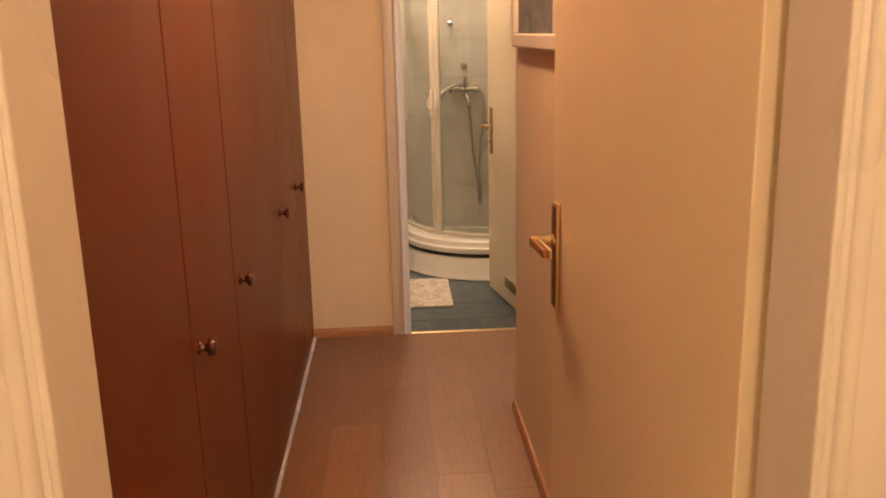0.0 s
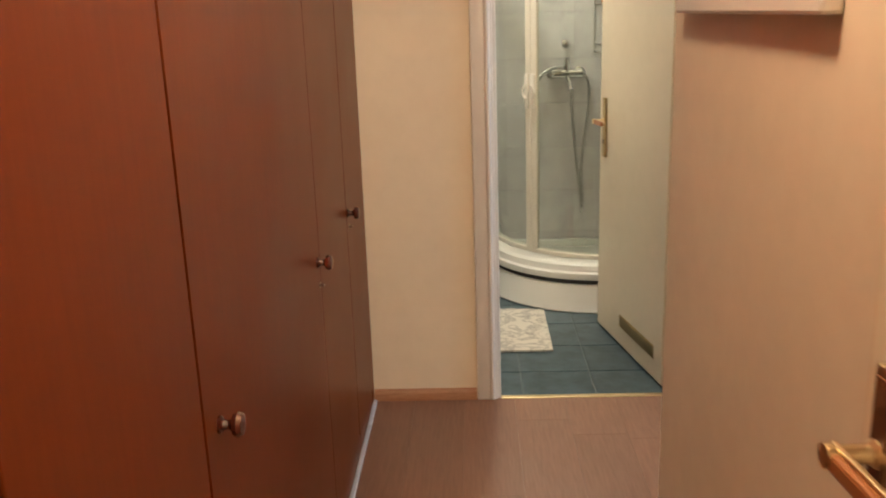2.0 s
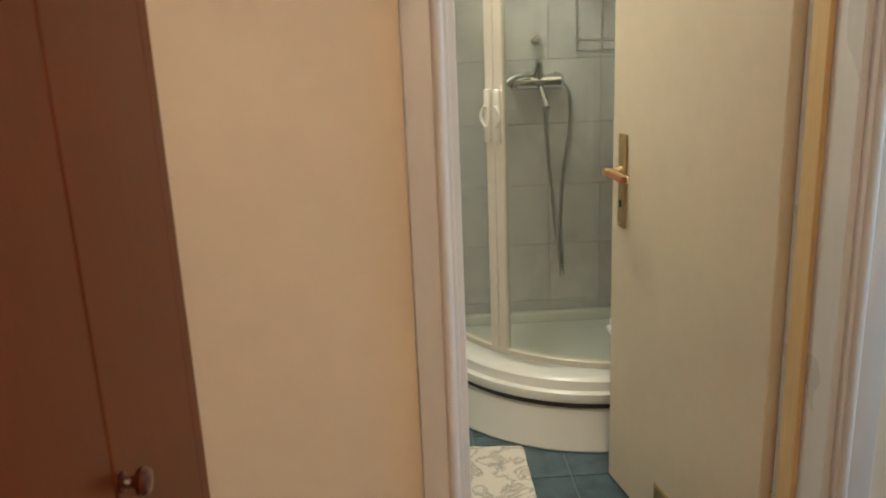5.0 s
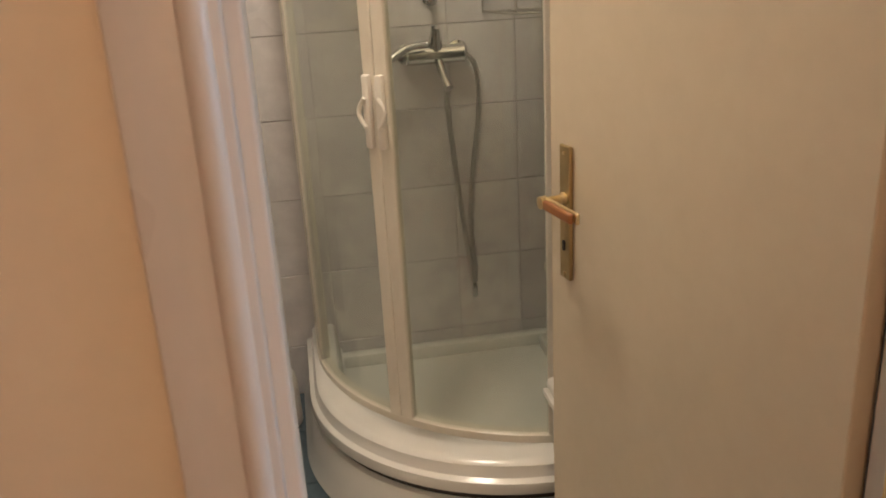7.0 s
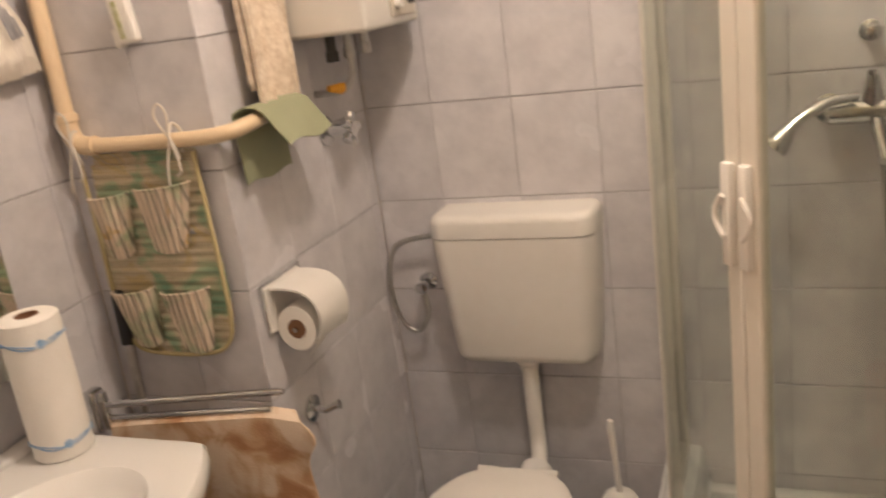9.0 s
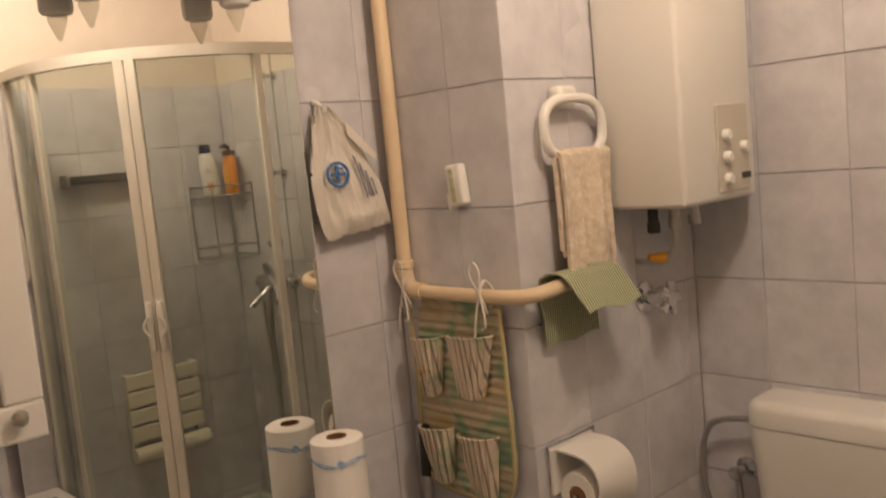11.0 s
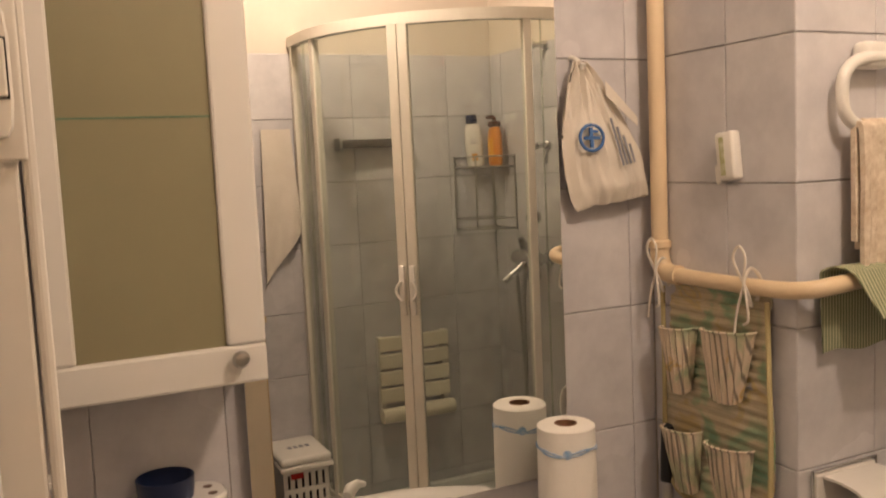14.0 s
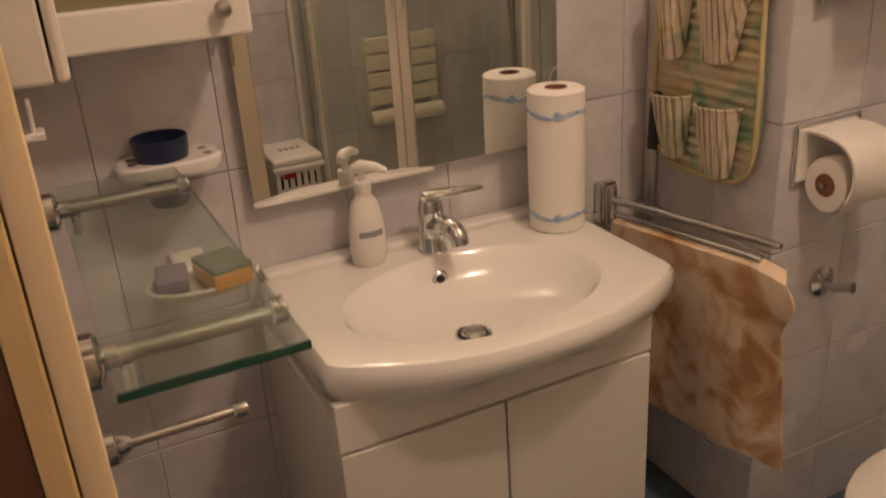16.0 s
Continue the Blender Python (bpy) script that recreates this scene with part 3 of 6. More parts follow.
# near-black strip darkens the gap under the rim in place of real shade
part("shadow_gap", sweep(round_front(0.60, XR - 0.002, YF - 0.002), False, [(0.0, ZR - 0.109), (0.0, ZR - 0.086), (-0.01, ZR - 0.086), (-0.01, ZR - 0.109)]), M_SEAL, shower)
ZG = 2.005 - F
GR, GX, GY = 0.71, 0.79, 6.22
gl = round_front(GR, XR - 0.002, YF - 0.002, 24, GX, GY)
part("bottom_track", sweep(gl, False, [(0.016, ZR - 0.001), (0.016, ZR + 0.02), (0.008, ZR + 0.026), (-0.016, ZR + 0.026), (-0.016, ZR - 0.001)]), M_ALU, shower, smooth=True)
part("top_rail", sweep(gl, False, [(0.02, ZG - 0.02), (0.02, ZG + 0.02), (-0.02, ZG + 0.02), (-0.02, ZG - 0.02)]), M_ALU, shower, smooth=True)


def glass_strip(a, b, off):
    pts = [(x, y, nx, ny) for x, y, nx, ny in gl][a:b]
    return sweep(pts, False, [(off, ZR + 0.02), (off, ZG - 0.015), (off - 0.005, ZG - 0.015), (off - 0.005, ZR + 0.02)])


n_arc = len(gl)
mid = n_arc // 2
for name, a, b, off in (("fixed_pane", 0, 3, 0.002), ("sliding_pane", 2, mid + 1, 0.012), ("sliding_pane", mid, n_arc - 2, 0.012), ("fixed_pane", n_arc - 3, n_arc, 0.002)):
    part(name, glass_strip(a, b, off), M_GLASS, shower, smooth=True).visible_shadow = False


def upright(x, y, ang, w, d, z0=ZR + 0.02, z1=ZG - 0.015, name="upright"):
    bm = box(-w / 2, -d / 2, z0, w / 2, d / 2, z1, 0.004)
    ob = part(name, bm, M_ALU, shower)
    ob.matrix_basis = pose(x, y, 0, 0, 0, ang)
    return ob


upright(GX - GR, YF - 0.018, 90, 0.032, 0.03)
upright(GX - GR + 0.008, GY - 0.1, 98, 0.03, 0.03)
upright(XR - 0.018, GY - GR, 0, 0.032, 0.03)
upright(0.655, GY - math.sqrt(GR ** 2 - (GX - 0.655) ** 2), -11, 0.03, 0.03)
for s in (-1, 1):
    a = math.radians(225 + s * 1.55)
    r = GR + 0.006
    u = upright(GX + r * math.cos(a), GY + r * math.sin(a), 225 + 90 + s * 1.55, 0.037, 0.026, name="meeting_stile")
    # bow grip, tangent to the line
    zc = 1.045 - F
    bm = box(-0.011, -0.03, zc - 0.09, 0.011, -0.013, zc + 0.09, 0.005)
    arc = [(s * 0.0 + s * 0.02 * math.sin(k / 10 * math.pi), -0.034, zc - 0.036 + 0.072 * k / 10) for k in range(11)]
    tube(arc, 0.0055, 8, bm=bm)
    g = part("bow_grip", bm, M_PLASTIC, u, "cream plastic bow grip", smooth=True)

# shower mixer
mixer = thing("shower_mixer", "chrome wall shower mixer with hose and handset", "tap", (0.53, YF, 1.083))
mixer.scale = (1.08, 1.1, 1.08)
bm = tube([(-0.088, -0.055, 0), (-0.082, -0.055, 0), (0.082, -0.055, 0), (0.088, -0.055, 0)], [0.02, 0.027, 0.027, 0.02], 18)
for s in (-1, 1):
    lathe([(0.032, 0.0), (0.032, -0.008), (0.016, -0.014), (0.016, -0.055)], 18, "y", (s * 0.075, 0, 0), bm=bm)
part("body", bm, M_CHROME, mixer, smooth=True)
bm = tube([(0, -0.055, 0), (0.0, -0.062, 0.03), (0.0, -0.07, 0.055), (0, -0.08, 0.08)], [0.022, 0.021, 0.017, 0.012], 14)
part("lever", bm, M_CHROME, mixer, smooth=True)
bm = tube([(0.005, -0.06, -0.01), (0.008, -0.085, -0.035), (0.012, -0.12, -0.06), (0.018, -0.15, -0.085)], [0.014, 0.013, 0.012, 0.013], 14)
part("spout", bm, M_CHROME, mixer, smooth=True)
hp = spline([(0.02, -0.05, -0.02), (0.03, -0.06, -0.2), (0.055, -0.045, -0.45), (0.082, -0.035, -0.68), (0.09, -0.034, -0.73), (0.096, -0.032, -0.70), (0.088, -0.03, -0.55), (0.1, -0.027, -0.38), (0.128, -0.025, -0.18), (0.122, -0.035, -0.05), (0.085, -0.05, 0.0)], 8)
part("hose", tube(hp, 0.0075, 8), M_STEEL, mixer, "grey metal hose", smooth=True)
part("hose_end", lathe([(0.006, -0.785), (0.009, -0.78), (0.0095, -0.745), (0.007, -0.735)], 14, "z", (0.092, -0.034, 0)), M_CHROME, mixer, "chrome hose union", smooth=True)
bm = tube(spline([(-0.03, -0.085, 0.035), (-0.09, -0.11, 0.03), (-0.15, -0.13, -0.005), (-0.19, -0.14, -0.05)], 6), [0.011] * 6 + [0.012] * 6 + [0.013, 0.014, 0.017, 0.021, 0.025, 0.027, 0.027], 14)
part("handset", bm, M_CHROME, mixer, smooth=True)
part("wall_hook", lathe([(0.022, 0), (0.022, -0.008), (0.01, -0.012), (0.012, -0.035), (0.018, -0.042), (0.012, -0.05), (0.003, -0.052)], 18, "y", (-0.0, 0, 0.155)), M_CHROME, mixer, "chrome wall knob", smooth=True)
part("rail_bracket", lathe([(0.018, 0), (0.018, -0.008), (0.009, -0.012), (0.009, -0.045), (0.014, -0.05), (0.003, -0.055)], 16, "y", (-0.09, 0, 0.43)), M_CHROME, mixer, "chrome wall bracket", smooth=True)
part("rail_bracket", lathe([(0.018, 0), (0.018, -0.008), (0.009, -0.012), (0.009, -0.045), (0.014, -0.05), (0.003, -0.055)], 16, "y", (-0.09, 0, 0.80)), M_CHROME, mixer, "chrome wall bracket", smooth=True)

# corner rack with two bottles
rack = thing("corner_rack", "two-tier chrome wire corner rack in the shower", "shelf", (XR, YF, 0))
for z in (1.20, 1.47):
    bm = bmesh.new()
    for dz in (0.0, 0.045):
        pts = [(-0.006, -0.20, z + dz), (-0.08, -0.19, z + dz), (-0.16, -0.13, z + dz), (-0.20, -0.006, z + dz)]
        tube(spline(pts, 6), 0.0038, 6, bm=bm)
        tube([(-0.006, -0.20, z + dz), (-0.006, -0.006, z + dz), (-0.20, -0.006, z + dz)], 0.0034, 6, bm=bm)
    for k in range(1, 7):
        d = 0.2 * k / 7
        tube([(-d, -0.006, z), (-d, -0.19 + 0.5 * d * d / 0.2, z)], 0.0018, 6, bm=bm)
    part("tier", bm, M_STEEL, rack, smooth=True)
for x, y in ((-0.006, -0.2), (-0.2, -0.006), (-0.006, -0.006), (-0.13, -0.16)):
    part("rod", tube([(x, y, 1.195), (x, y, 1.60 if x + y > -0.05 else 1.52)], 0.0045, 8), M_STEEL, rack, smooth=True)


def squeeze_bottle(name, label, at, body, cap_mat, w, d, h, cap_h, blobs):
    b = thing(name, label, "bottle", at)
    prof = [(0.85, 0), (1, 0.012), (1, h * 0.55), (0.93, h * 0.85), (0.7, h * 0.97), (0.45, h)]
    bm = lathe([(r * 0.5, z) for r, z in prof], 24)
    for v in bm.verts:
        v.co.x *= w
        v.co.y *= d
    part("body", bm, body, b, smooth=True)
    part("cap", lathe([(0.3 * w, h - 0.002), (0.33 * w, h + 0.004), (0.3 * w, h + cap_h), (0.1 * w, h + cap_h + 0.003)], 20), cap_mat, b, smooth=True)
    for mat, z0, z1, ww in blobs:
        bm = sheet(8, 2, lambda u, v: Vector(((u - 0.5) * ww, -math.sqrt(max(0, 0.25 - ((u - 0.5) * ww / w) ** 2)) * d - 0.0012, z0 + (z1 - z0) * v)))
        part("label", bm, mat, b, smooth=True)
    return b


squeeze_bottle("shampoo_bottle", "white shampoo bottle with a dark blue cap", (XR - 0.06, YF - 0.12, 1.474), M_PLASTIC, M_NAVY, 0.078, 0.045, 0.19, 0.034,
               [(M_YELLOW, 0.025, 0.055, 0.025), (M_GREYINK, 0.1, 0.104, 0.03), (M_GREYINK, 0.112, 0.115, 0.024)]).rotation_euler = (0, radians(4), radians(-60))
pump = squeeze_bottle("pump_bottle", "orange pump bottle with a brown pump head", (XR - 0.13, YF - 0.06, 1.474), M_ORANGE, M_INLAY, 0.09, 0.05, 0.17, 0.02, [(M_YELLOW, 0.03, 0.12, 0.05)])
part("pump_head", tube([(0, 0, 0.19), (0, 0, 0.205), (0.0, -0.012, 0.21), (0.0, -0.04, 0.207)], [0.008, 0.01, 0.009, 0.006], 10), M_INLAY, pump, smooth=True)

# fold-down seat on the side wall
M_IVORY = material("ivory plastic slats", (0.82, 0.76, 0.62), 0.35, vary=0.03, grain=(20, (0.74, 0.67, 0.52), 0.4, one))
seat = thing("folding_stool", "folded white slatted shower stool on the wall", "stool", (XR, 5.965, 0.37))
for k in range(4):
    part("slat", box(-0.05, -0.165, 0.10 + k * 0.075, -0.03, 0.165, 0.165 + k * 0.075, 0.006), M_IVORY, seat)
part("front_roll", tube([(-0.06, -0.17, 0.05), (-0.06, 0.17, 0.05)], 0.032, 14), M_IVORY, seat, smooth=True)
for y in (-0.15, 0.15):
    part("bracket", box(-0.031, y - 0.012, 0.03, 0.0, y + 0.012, 0.39, 0.003), M_PLASTIC, seat)
# dark bar on the side wall of the shower
M_DARKBAR = material("dark grey brown plastic", (0.055, 0.05, 0.045), 0.45, vary=0.08)
bar = thing("wall_bar", "dark grey bar shelf on the shower wall", "shelf", (XR, 5.84, 1.585))
part("board", box(-0.07, -0.16, -0.012, -0.001, 0.16, 0.008, 0.003), M_DARKBAR, bar)
part("back_strip", box(-0.012, -0.16, 0.0065, -0.001, 0.16, 0.024, 0.002), M_DARKBAR, bar)
part("end_cap", box(-0.072, -0.175, -0.02, -0.001, -0.1605, 0.03, 0.003), M_STEEL, bar)

# ---- toilet ----
cistern = thing("toilet_cistern", "white plastic wall cistern above the toilet", "cistern", (-0.315, YF, 0.47))


def soft_box(w0, w1, d0, d1, z0, z1, rc, rz0, rz1, n=9):
    """A rounded box against the wall y = 0: w wide and d deep below (0) and above (1), corner radius rc, edges rounded over rz0 and rz1."""
    def outline(w, d, inset):
        pts = [(w / 2 - inset, 0.0)]
        for sx, a0 in ((1, 0), (-1, -90)):
            for k in range(n):
                a = math.radians(a0 - 90 * k / (n - 1))
                pts.append((sx * (w / 2 - rc) + (rc - inset) * math.cos(a), -(d - rc) + (rc - inset) * math.sin(a)))
        return pts + [(-w / 2 + inset, 0.0)]
    prof = [(z0 + rz0 * (1 - math.cos(math.pi / 2 * k / 5)), rz0 * (1 - math.sin(math.pi / 2 * k / 5))) for k in range(6)]
    prof += [(z1 - rz1 * (1 - math.sin(math.pi / 2 * k / 5)), rz1 * (1 - math.cos(math.pi / 2 * k / 5))) for k in range(6)]
    rings = []
    for z, inset in prof:
        t = (z - z0) / (z1 - z0)
        rings.append([(x, y, z) for x, y in outline(w0 + (w1 - w0) * t, d0 + (d1 - d0) * t, min(inset, rc * 0.95))])
    return loft(rings)


def loft(rings):
    bm = bmesh.new()
    rr = [[bm.verts.new(p) for p in ring] for ring in rings]
    n = len(rr[0])
    for a, b in zip(rr, rr[1:]):
        for k in range(n):
            bm.faces.new((a[k], a[(k + 1) % n], b[(k + 1) % n], b[k]))
    bm.faces.new(list(reversed(rr[0])))
    bm.faces.new(rr[-1])
    bmesh.ops.recalc_face_normals(bm, faces=bm.faces[:])
    return bm


part("tank", soft_box(0.392, 0.444, 0.118, 0.14, -0.012, 0.357, 0.05, 0.035, 0.002), M_PLASTIC, cistern, smooth=True)
part("tank_lid", soft_box(0.446, 0.442, 0.142, 0.138, 0.359, 0.42, 0.05, 0.002, 0.024), M_PLASTIC, cistern, smooth=True)
bm = lathe([(0.034, 0.012), (0.034, -0.02), (0.026, -0.03), (0.026, -0.04)], 22, "z", (0.0, -0.065, 0))
tube(spline([(0, -0.065, -0.02), (0, -0.067, -0.15), (0.003, -0.075, -0.25), (0.014, -0.12, -0.29), (0.035, -0.22, -0.295), (0.04, -0.32, -0.295)], 7), 0.0225, 16, bm=bm)
part("flush_pipe", bm, M_PLASTIC, cistern, "white flush pipe", smooth=True)
hose_pts = spline([(-0.2, -0.05, 0.335), (-0.26, -0.05, 0.342), (-0.355, -0.055, 0.315), (-0.386, -0.06, 0.21), (-0.368, -0.06, 0.10), (-0.322, -0.056, 0.062), (-0.286, -0.052, 0.115), (-0.29, -0.05, 0.18)], 8)
part("fill_hose", tube(hose_pts, 0.0075, 10), M_STEEL, cistern, "braided steel fill hose", smooth=True)
bm = lathe([(0.026, 0), (0.026, -0.006), (0.011, -0.012), (0.011, -0.05), (0.016, -0.052), (0.017, -0.07), (0.004, -0.072)], 18, "y", (-0.29, 0.0, 0.195))
part("stop_valve", bm, M_CHROME, cistern, "chrome stop valve", smooth=True)

toilet = thing("toilet", "white ceramic toilet with its lid closed", "toilet", (-0.292, 6.06, F))
toilet.scale = (1.03, 1.1, 1.0)


def egg(n, w, l, y0, back=0.6):
    """An egg outline, its back at y0, l long towards -y, w wide."""
    pts = []
    for k in range(n):
        a = 2 * math.pi * k / n
        c, s = math.cos(a), math.sin(a)
        y = y0 - l / 2 + l / 2 * s
        e = 0.72 if s > 0 else 1.0
        pts.append((w / 2 * math.copysign(abs(c) ** e, c), y))
    return pts


def ring(w, l, y0, z, n=40):
    return [(x, y, z * 0.855) for x, y in egg(n, w, l, y0)]


part("pedestal", loft([ring(0.2, 0.32, -0.02, 0.0), ring(0.19, 0.31, -0.02, 0.03), ring(0.18, 0.3, -0.03, 0.13), ring(0.24, 0.36, -0.02, 0.25), ring(0.34, 0.44, -0.005, 0.34), ring(0.35, 0.45, 0.0, 0.375), ring(0.34, 0.44, 0.0, 0.385)]), M_CERAMIC, toilet, smooth=True)
part("seat_ring", loft([ring(0.355, 0.445, 0.005, 0.388), ring(0.365, 0.455, 0.008, 0.394), ring(0.365, 0.455, 0.008, 0.404), ring(0.355, 0.447, 0.004, 0.409)]), M_PLASTIC, toilet, smooth=True)
part("lid", loft([ring(0.362, 0.455, 0.01, 0.411), ring(0.37, 0.46, 0.012, 0.417), ring(0.366, 0.456, 0.01, 0.428), ring(0.33, 0.42, -0.01, 0.437), ring(0.15, 0.22, -0.11, 0.441)]), M_PLASTIC, toilet, "closed white lid", smooth=True)
for s in (-1, 1):
    part("lid_hinge", tube([(s * 0.05, 0.012, 0.351), (s * 0.10, 0.012, 0.351)], 0.012, 12), M_PLASTIC, toilet, smooth=True)
part("rear_spigot", lathe([(0.045, 0.0), (0.045, 0.22)], 20, "y", (0.0, -0.06, 0.25)), M_CERAMIC, toilet, smooth=True)

brush = thing("toilet_brush", "white toilet brush in a rounded holder", "toilet brush", (-0.071, 6.235, F))
brush.scale = (1.22, 1.22, 1.22)
part("holder", lathe([(0.05, 0.0), (0.052, 0.005), (0.05, 0.1), (0.049, 0.12), (0.044, 0.145), (0.032, 0.165), (0.012, 0.174), (0.008, 0.174)], 26), M_PLASTIC, brush, smooth=True)
part("brush_handle", tube([(0, 0, 0.17), (-0.004, 0.0, 0.25), (-0.008, 0, 0.33), (-0.008, 0, 0.345)], [0.007, 0.006, 0.008, 0.006], 12), M_PLASTIC, brush, smooth=True)

# ---- washbasin and its cabinet ----
ZS0 = 0.69
BX, BY = -0.835, 5.115


def basin_outline(a):
    """Distance from the bowl's centre to the basin's edge in the way a."""
    c, s = math.cos(a), math.sin(a)
    best = 9.0
    if c < -1e-6:
        best = min(best, (XL + 0.003 - BX) / c)
    if abs(s) > 1e-6:
        yl = 5.475 if s > 0 else 4.785
        best = min(best, (yl - BY) / s)
    if c > 0:
        lo, hi = 0.0, 0.6
        for _ in range(30):
            m = (lo + hi) / 2
            x, y = BX + m * c, BY + m * s
            t = (y - 5.13) / 0.345
            front = -0.605 - 0.11 * min(1.4, abs(t)) ** 2.3
            if x < front:
                lo = m
            else:
                hi = m
        best = min(best, lo)
    return best


N = 96
angs = [2 * math.pi * k / N for k in range(N)]
outl = [basin_outline(a) for a in angs]
for _ in range(2):
    outl = [min(o, (outl[k - 1] + 2 * o + outl[(k + 1) % N]) / 4 + 0.004) for k, o in enumerate(outl)]


def bring(fn, z):
    return [(BX + fn(k) * math.cos(a), BY + fn(k) * math.sin(a), z(k) if callable(z) else z) for k, a in enumerate(angs)]


def oval(sx, sy):
    return lambda k: 1 / math.sqrt((math.cos(angs[k]) / sx) ** 2 + (math.sin(angs[k]) / sy) ** 2)


front = [max(0.0, math.cos(a)) for a in angs]
basin = thing("washbasin", "white ceramic vanity washbasin with an oval bowl", "washbasin", (0, 0, 0))
rings = [bring(lambda k: outl[k] - 0.07 * front[k] - 0.012, ZS0 - 0.098), bring(lambda k: outl[k] - 0.035 * front[k] - 0.004, ZS0 - 0.068), bring(lambda k: outl[k] - 0.006 * front[k], ZS0 - 0.044),
         bring(lambda k: outl[k], ZS0 - 0.027), bring(lambda k: outl[k] - 0.002, ZS0 - 0.012), bring(lambda k: outl[k] - 0.009, ZS0 - 0.002), bring(lambda k: outl[k] - 0.02, ZS0),
         bring(lambda k: 0.5 * (outl[k] - 0.02) + 0.5 * oval(0.172, 0.25)(k), ZS0 - 0.001),
         bring(oval(0.172, 0.25), ZS0 - 0.002), bring(oval(0.164, 0.242), ZS0 - 0.009), bring(oval(0.152, 0.23), ZS0 - 0.03), bring(oval(0.13, 0.2), ZS0 - 0.058), bring(oval(0.09, 0.14), ZS0 - 0.074), bring(oval(0.03, 0.03), ZS0 - 0.08)]
bowl = part("bowl", loft(rings), M_CERAMIC, basin, smooth=True)
part("back_ledge", box(XL + 0.002, 4.80, ZS0 - 0.004, XL + 0.045, 5.46, ZS0 + 0.014, 0.006, 3), M_CERAMIC, basin, smooth=True)
part("overflow_ring", lathe([(0.017, 0.0), (0.018, 0.002), (0.015, 0.005), (0.009, 0.004), (0.008, -0.004)], 22, "x", (-0.98, 5.115, ZS0 - 0.04)), M_CHROME, basin, smooth=True)
part("overflow_hole", lathe([(0.0085, 0.003), (0.0085, 0.006), (0.001, 0.006)], 16, "x", (-0.98, 5.115, ZS0 - 0.04)), M_SEAL, basin)
part("waste", lathe([(0.034, -0.004), (0.034, 0.003), (0.031, 0.005), (0.026, 0.001), (0.021, 0.008), (0.004, 0.01)], 24, "z", (BX + 0.025, BY - 0.02, ZS0 - 0.079)), M_CHROME, basin, "chrome pop-up waste", smooth=True)

part("waste_gap", lathe([(0.0262, 0.0), (0.0262, 0.0055), (0.0215, 0.0055), (0.0215, 0.0)], 24, "z", (BX + 0.025, BY - 0.02, ZS0 - 0.079)), M_SEAL, basin)

tap = thing("basin_mixer", "chrome single lever basin mixer", "tap", (-1.035, 5.13, ZS0 - 0.002))
bm = lathe([(0.03, 0.0), (0.03, 0.006), (0.026, 0.012), (0.024, 0.06), (0.026, 0.075), (0.025, 0.095), (0.02, 0.112), (0.008, 0.118)], 26)
part("body", bm, M_CHROME, tap, smooth=True)
part("spout", tube(spline([(0.015, 0, 0.055), (0.05, 0.008, 0.066), (0.085, 0.014, 0.06), (0.094, 0.015, 0.04)], 5), [0.021] * 5 + [0.019] * 5 + [0.017] * 6, 16), M_CHROME, tap, smooth=True)
bm = tube(spline([(0.0, -0.012, 0.0), (0.006, 0.03, 0.004), (0.012, 0.075, 0.002), (0.014, 0.108, -0.002)], 5), [0.022] * 4 + [0.019] * 4 + [0.0135] * 4 + [0.012, 0.012, 0.011, 0.008], 14)
for v in bm.verts:
    v.co.z = v.co.z * 0.5 + 0.115
part("lever", bm, M_CHROME, tap, smooth=True)

vanity = thing("vanity_cabinet", "white two-door vanity cabinet under the washbasin", "cabinet", (0, 0, F))
part("body", box(XL + 0.002, 4.788, 0.06, -0.722, 5.412, ZS0 - F - 0.103, 0.003), M_LACQ, vanity)
part("top_rail", box(-0.722, 4.788, 0.608, -0.702, 5.412, ZS0 - F - 0.066, 0.003), M_LACQ, vanity)
for a, b in ((4.790, 5.0945), (5.0985, 5.410)):
    part("cabinet_door", box(-0.721, a, 0.07, -0.701, b, 0.602, 0.003), M_LACQ, vanity)
for x in (XL + 0.05, -0.78):
    for y in (4.85, 5.36):
        part("foot", box(x - 0.02, y - 0.02, 0.0, x + 0.02, y + 0.02, 0.06), M_LACQ, vanity)

# ---- mirror, canopy with lamps, side cabinet ----
XM = XL + 0.026
mirror = thing("wall_mirror", "frameless wall mirror above the washbasin", "mirror", (0, 0, 0))
part("backing", box(XL + 0.001, 4.83, 0.845, XM - 0.005, 5.463, 1.945, 0.001), M_LACQ, mirror)
part("glass", box(XM - 0.0048, 4.802, 0.84, XM, 5.468, 1.95, 0.0006), M_MIRROR, mirror, "clear mirror glass")
part("edge_bead", box(XM - 0.005, 4.802, 0.832, XM + 0.004, 5.17, 0.839, 0.001), M_PLASTIC, mirror)

canopy = thing("mirror_canopy", "white bow-fronted canopy shelf above the mirror", "shelf", (0, 0, 0))
fr = [(-0.945 + 0.03 * math.sin(math.pi * k / 16), 4.83 + 0.657 * k / 16) for k in range(17)]
bm = bmesh.new()
lo = [bm.verts.new((x, y, 1.942)) for x, y in fr] + [bm.verts.new((XL + 0.001, 5.487, 1.942)), bm.verts.new((XL + 0.001, 4.83, 1.942))]
hi = [bm.verts.new((v.co.x, v.co.y, 1.98)) for v in lo]
bm.faces.new(list(reversed(lo)))
bm.faces.new(hi)
for k in range(len(lo)):
    bm.faces.new((lo[k], lo[(k + 1) % len(lo)], hi[(k + 1) % len(lo)], hi[k]))
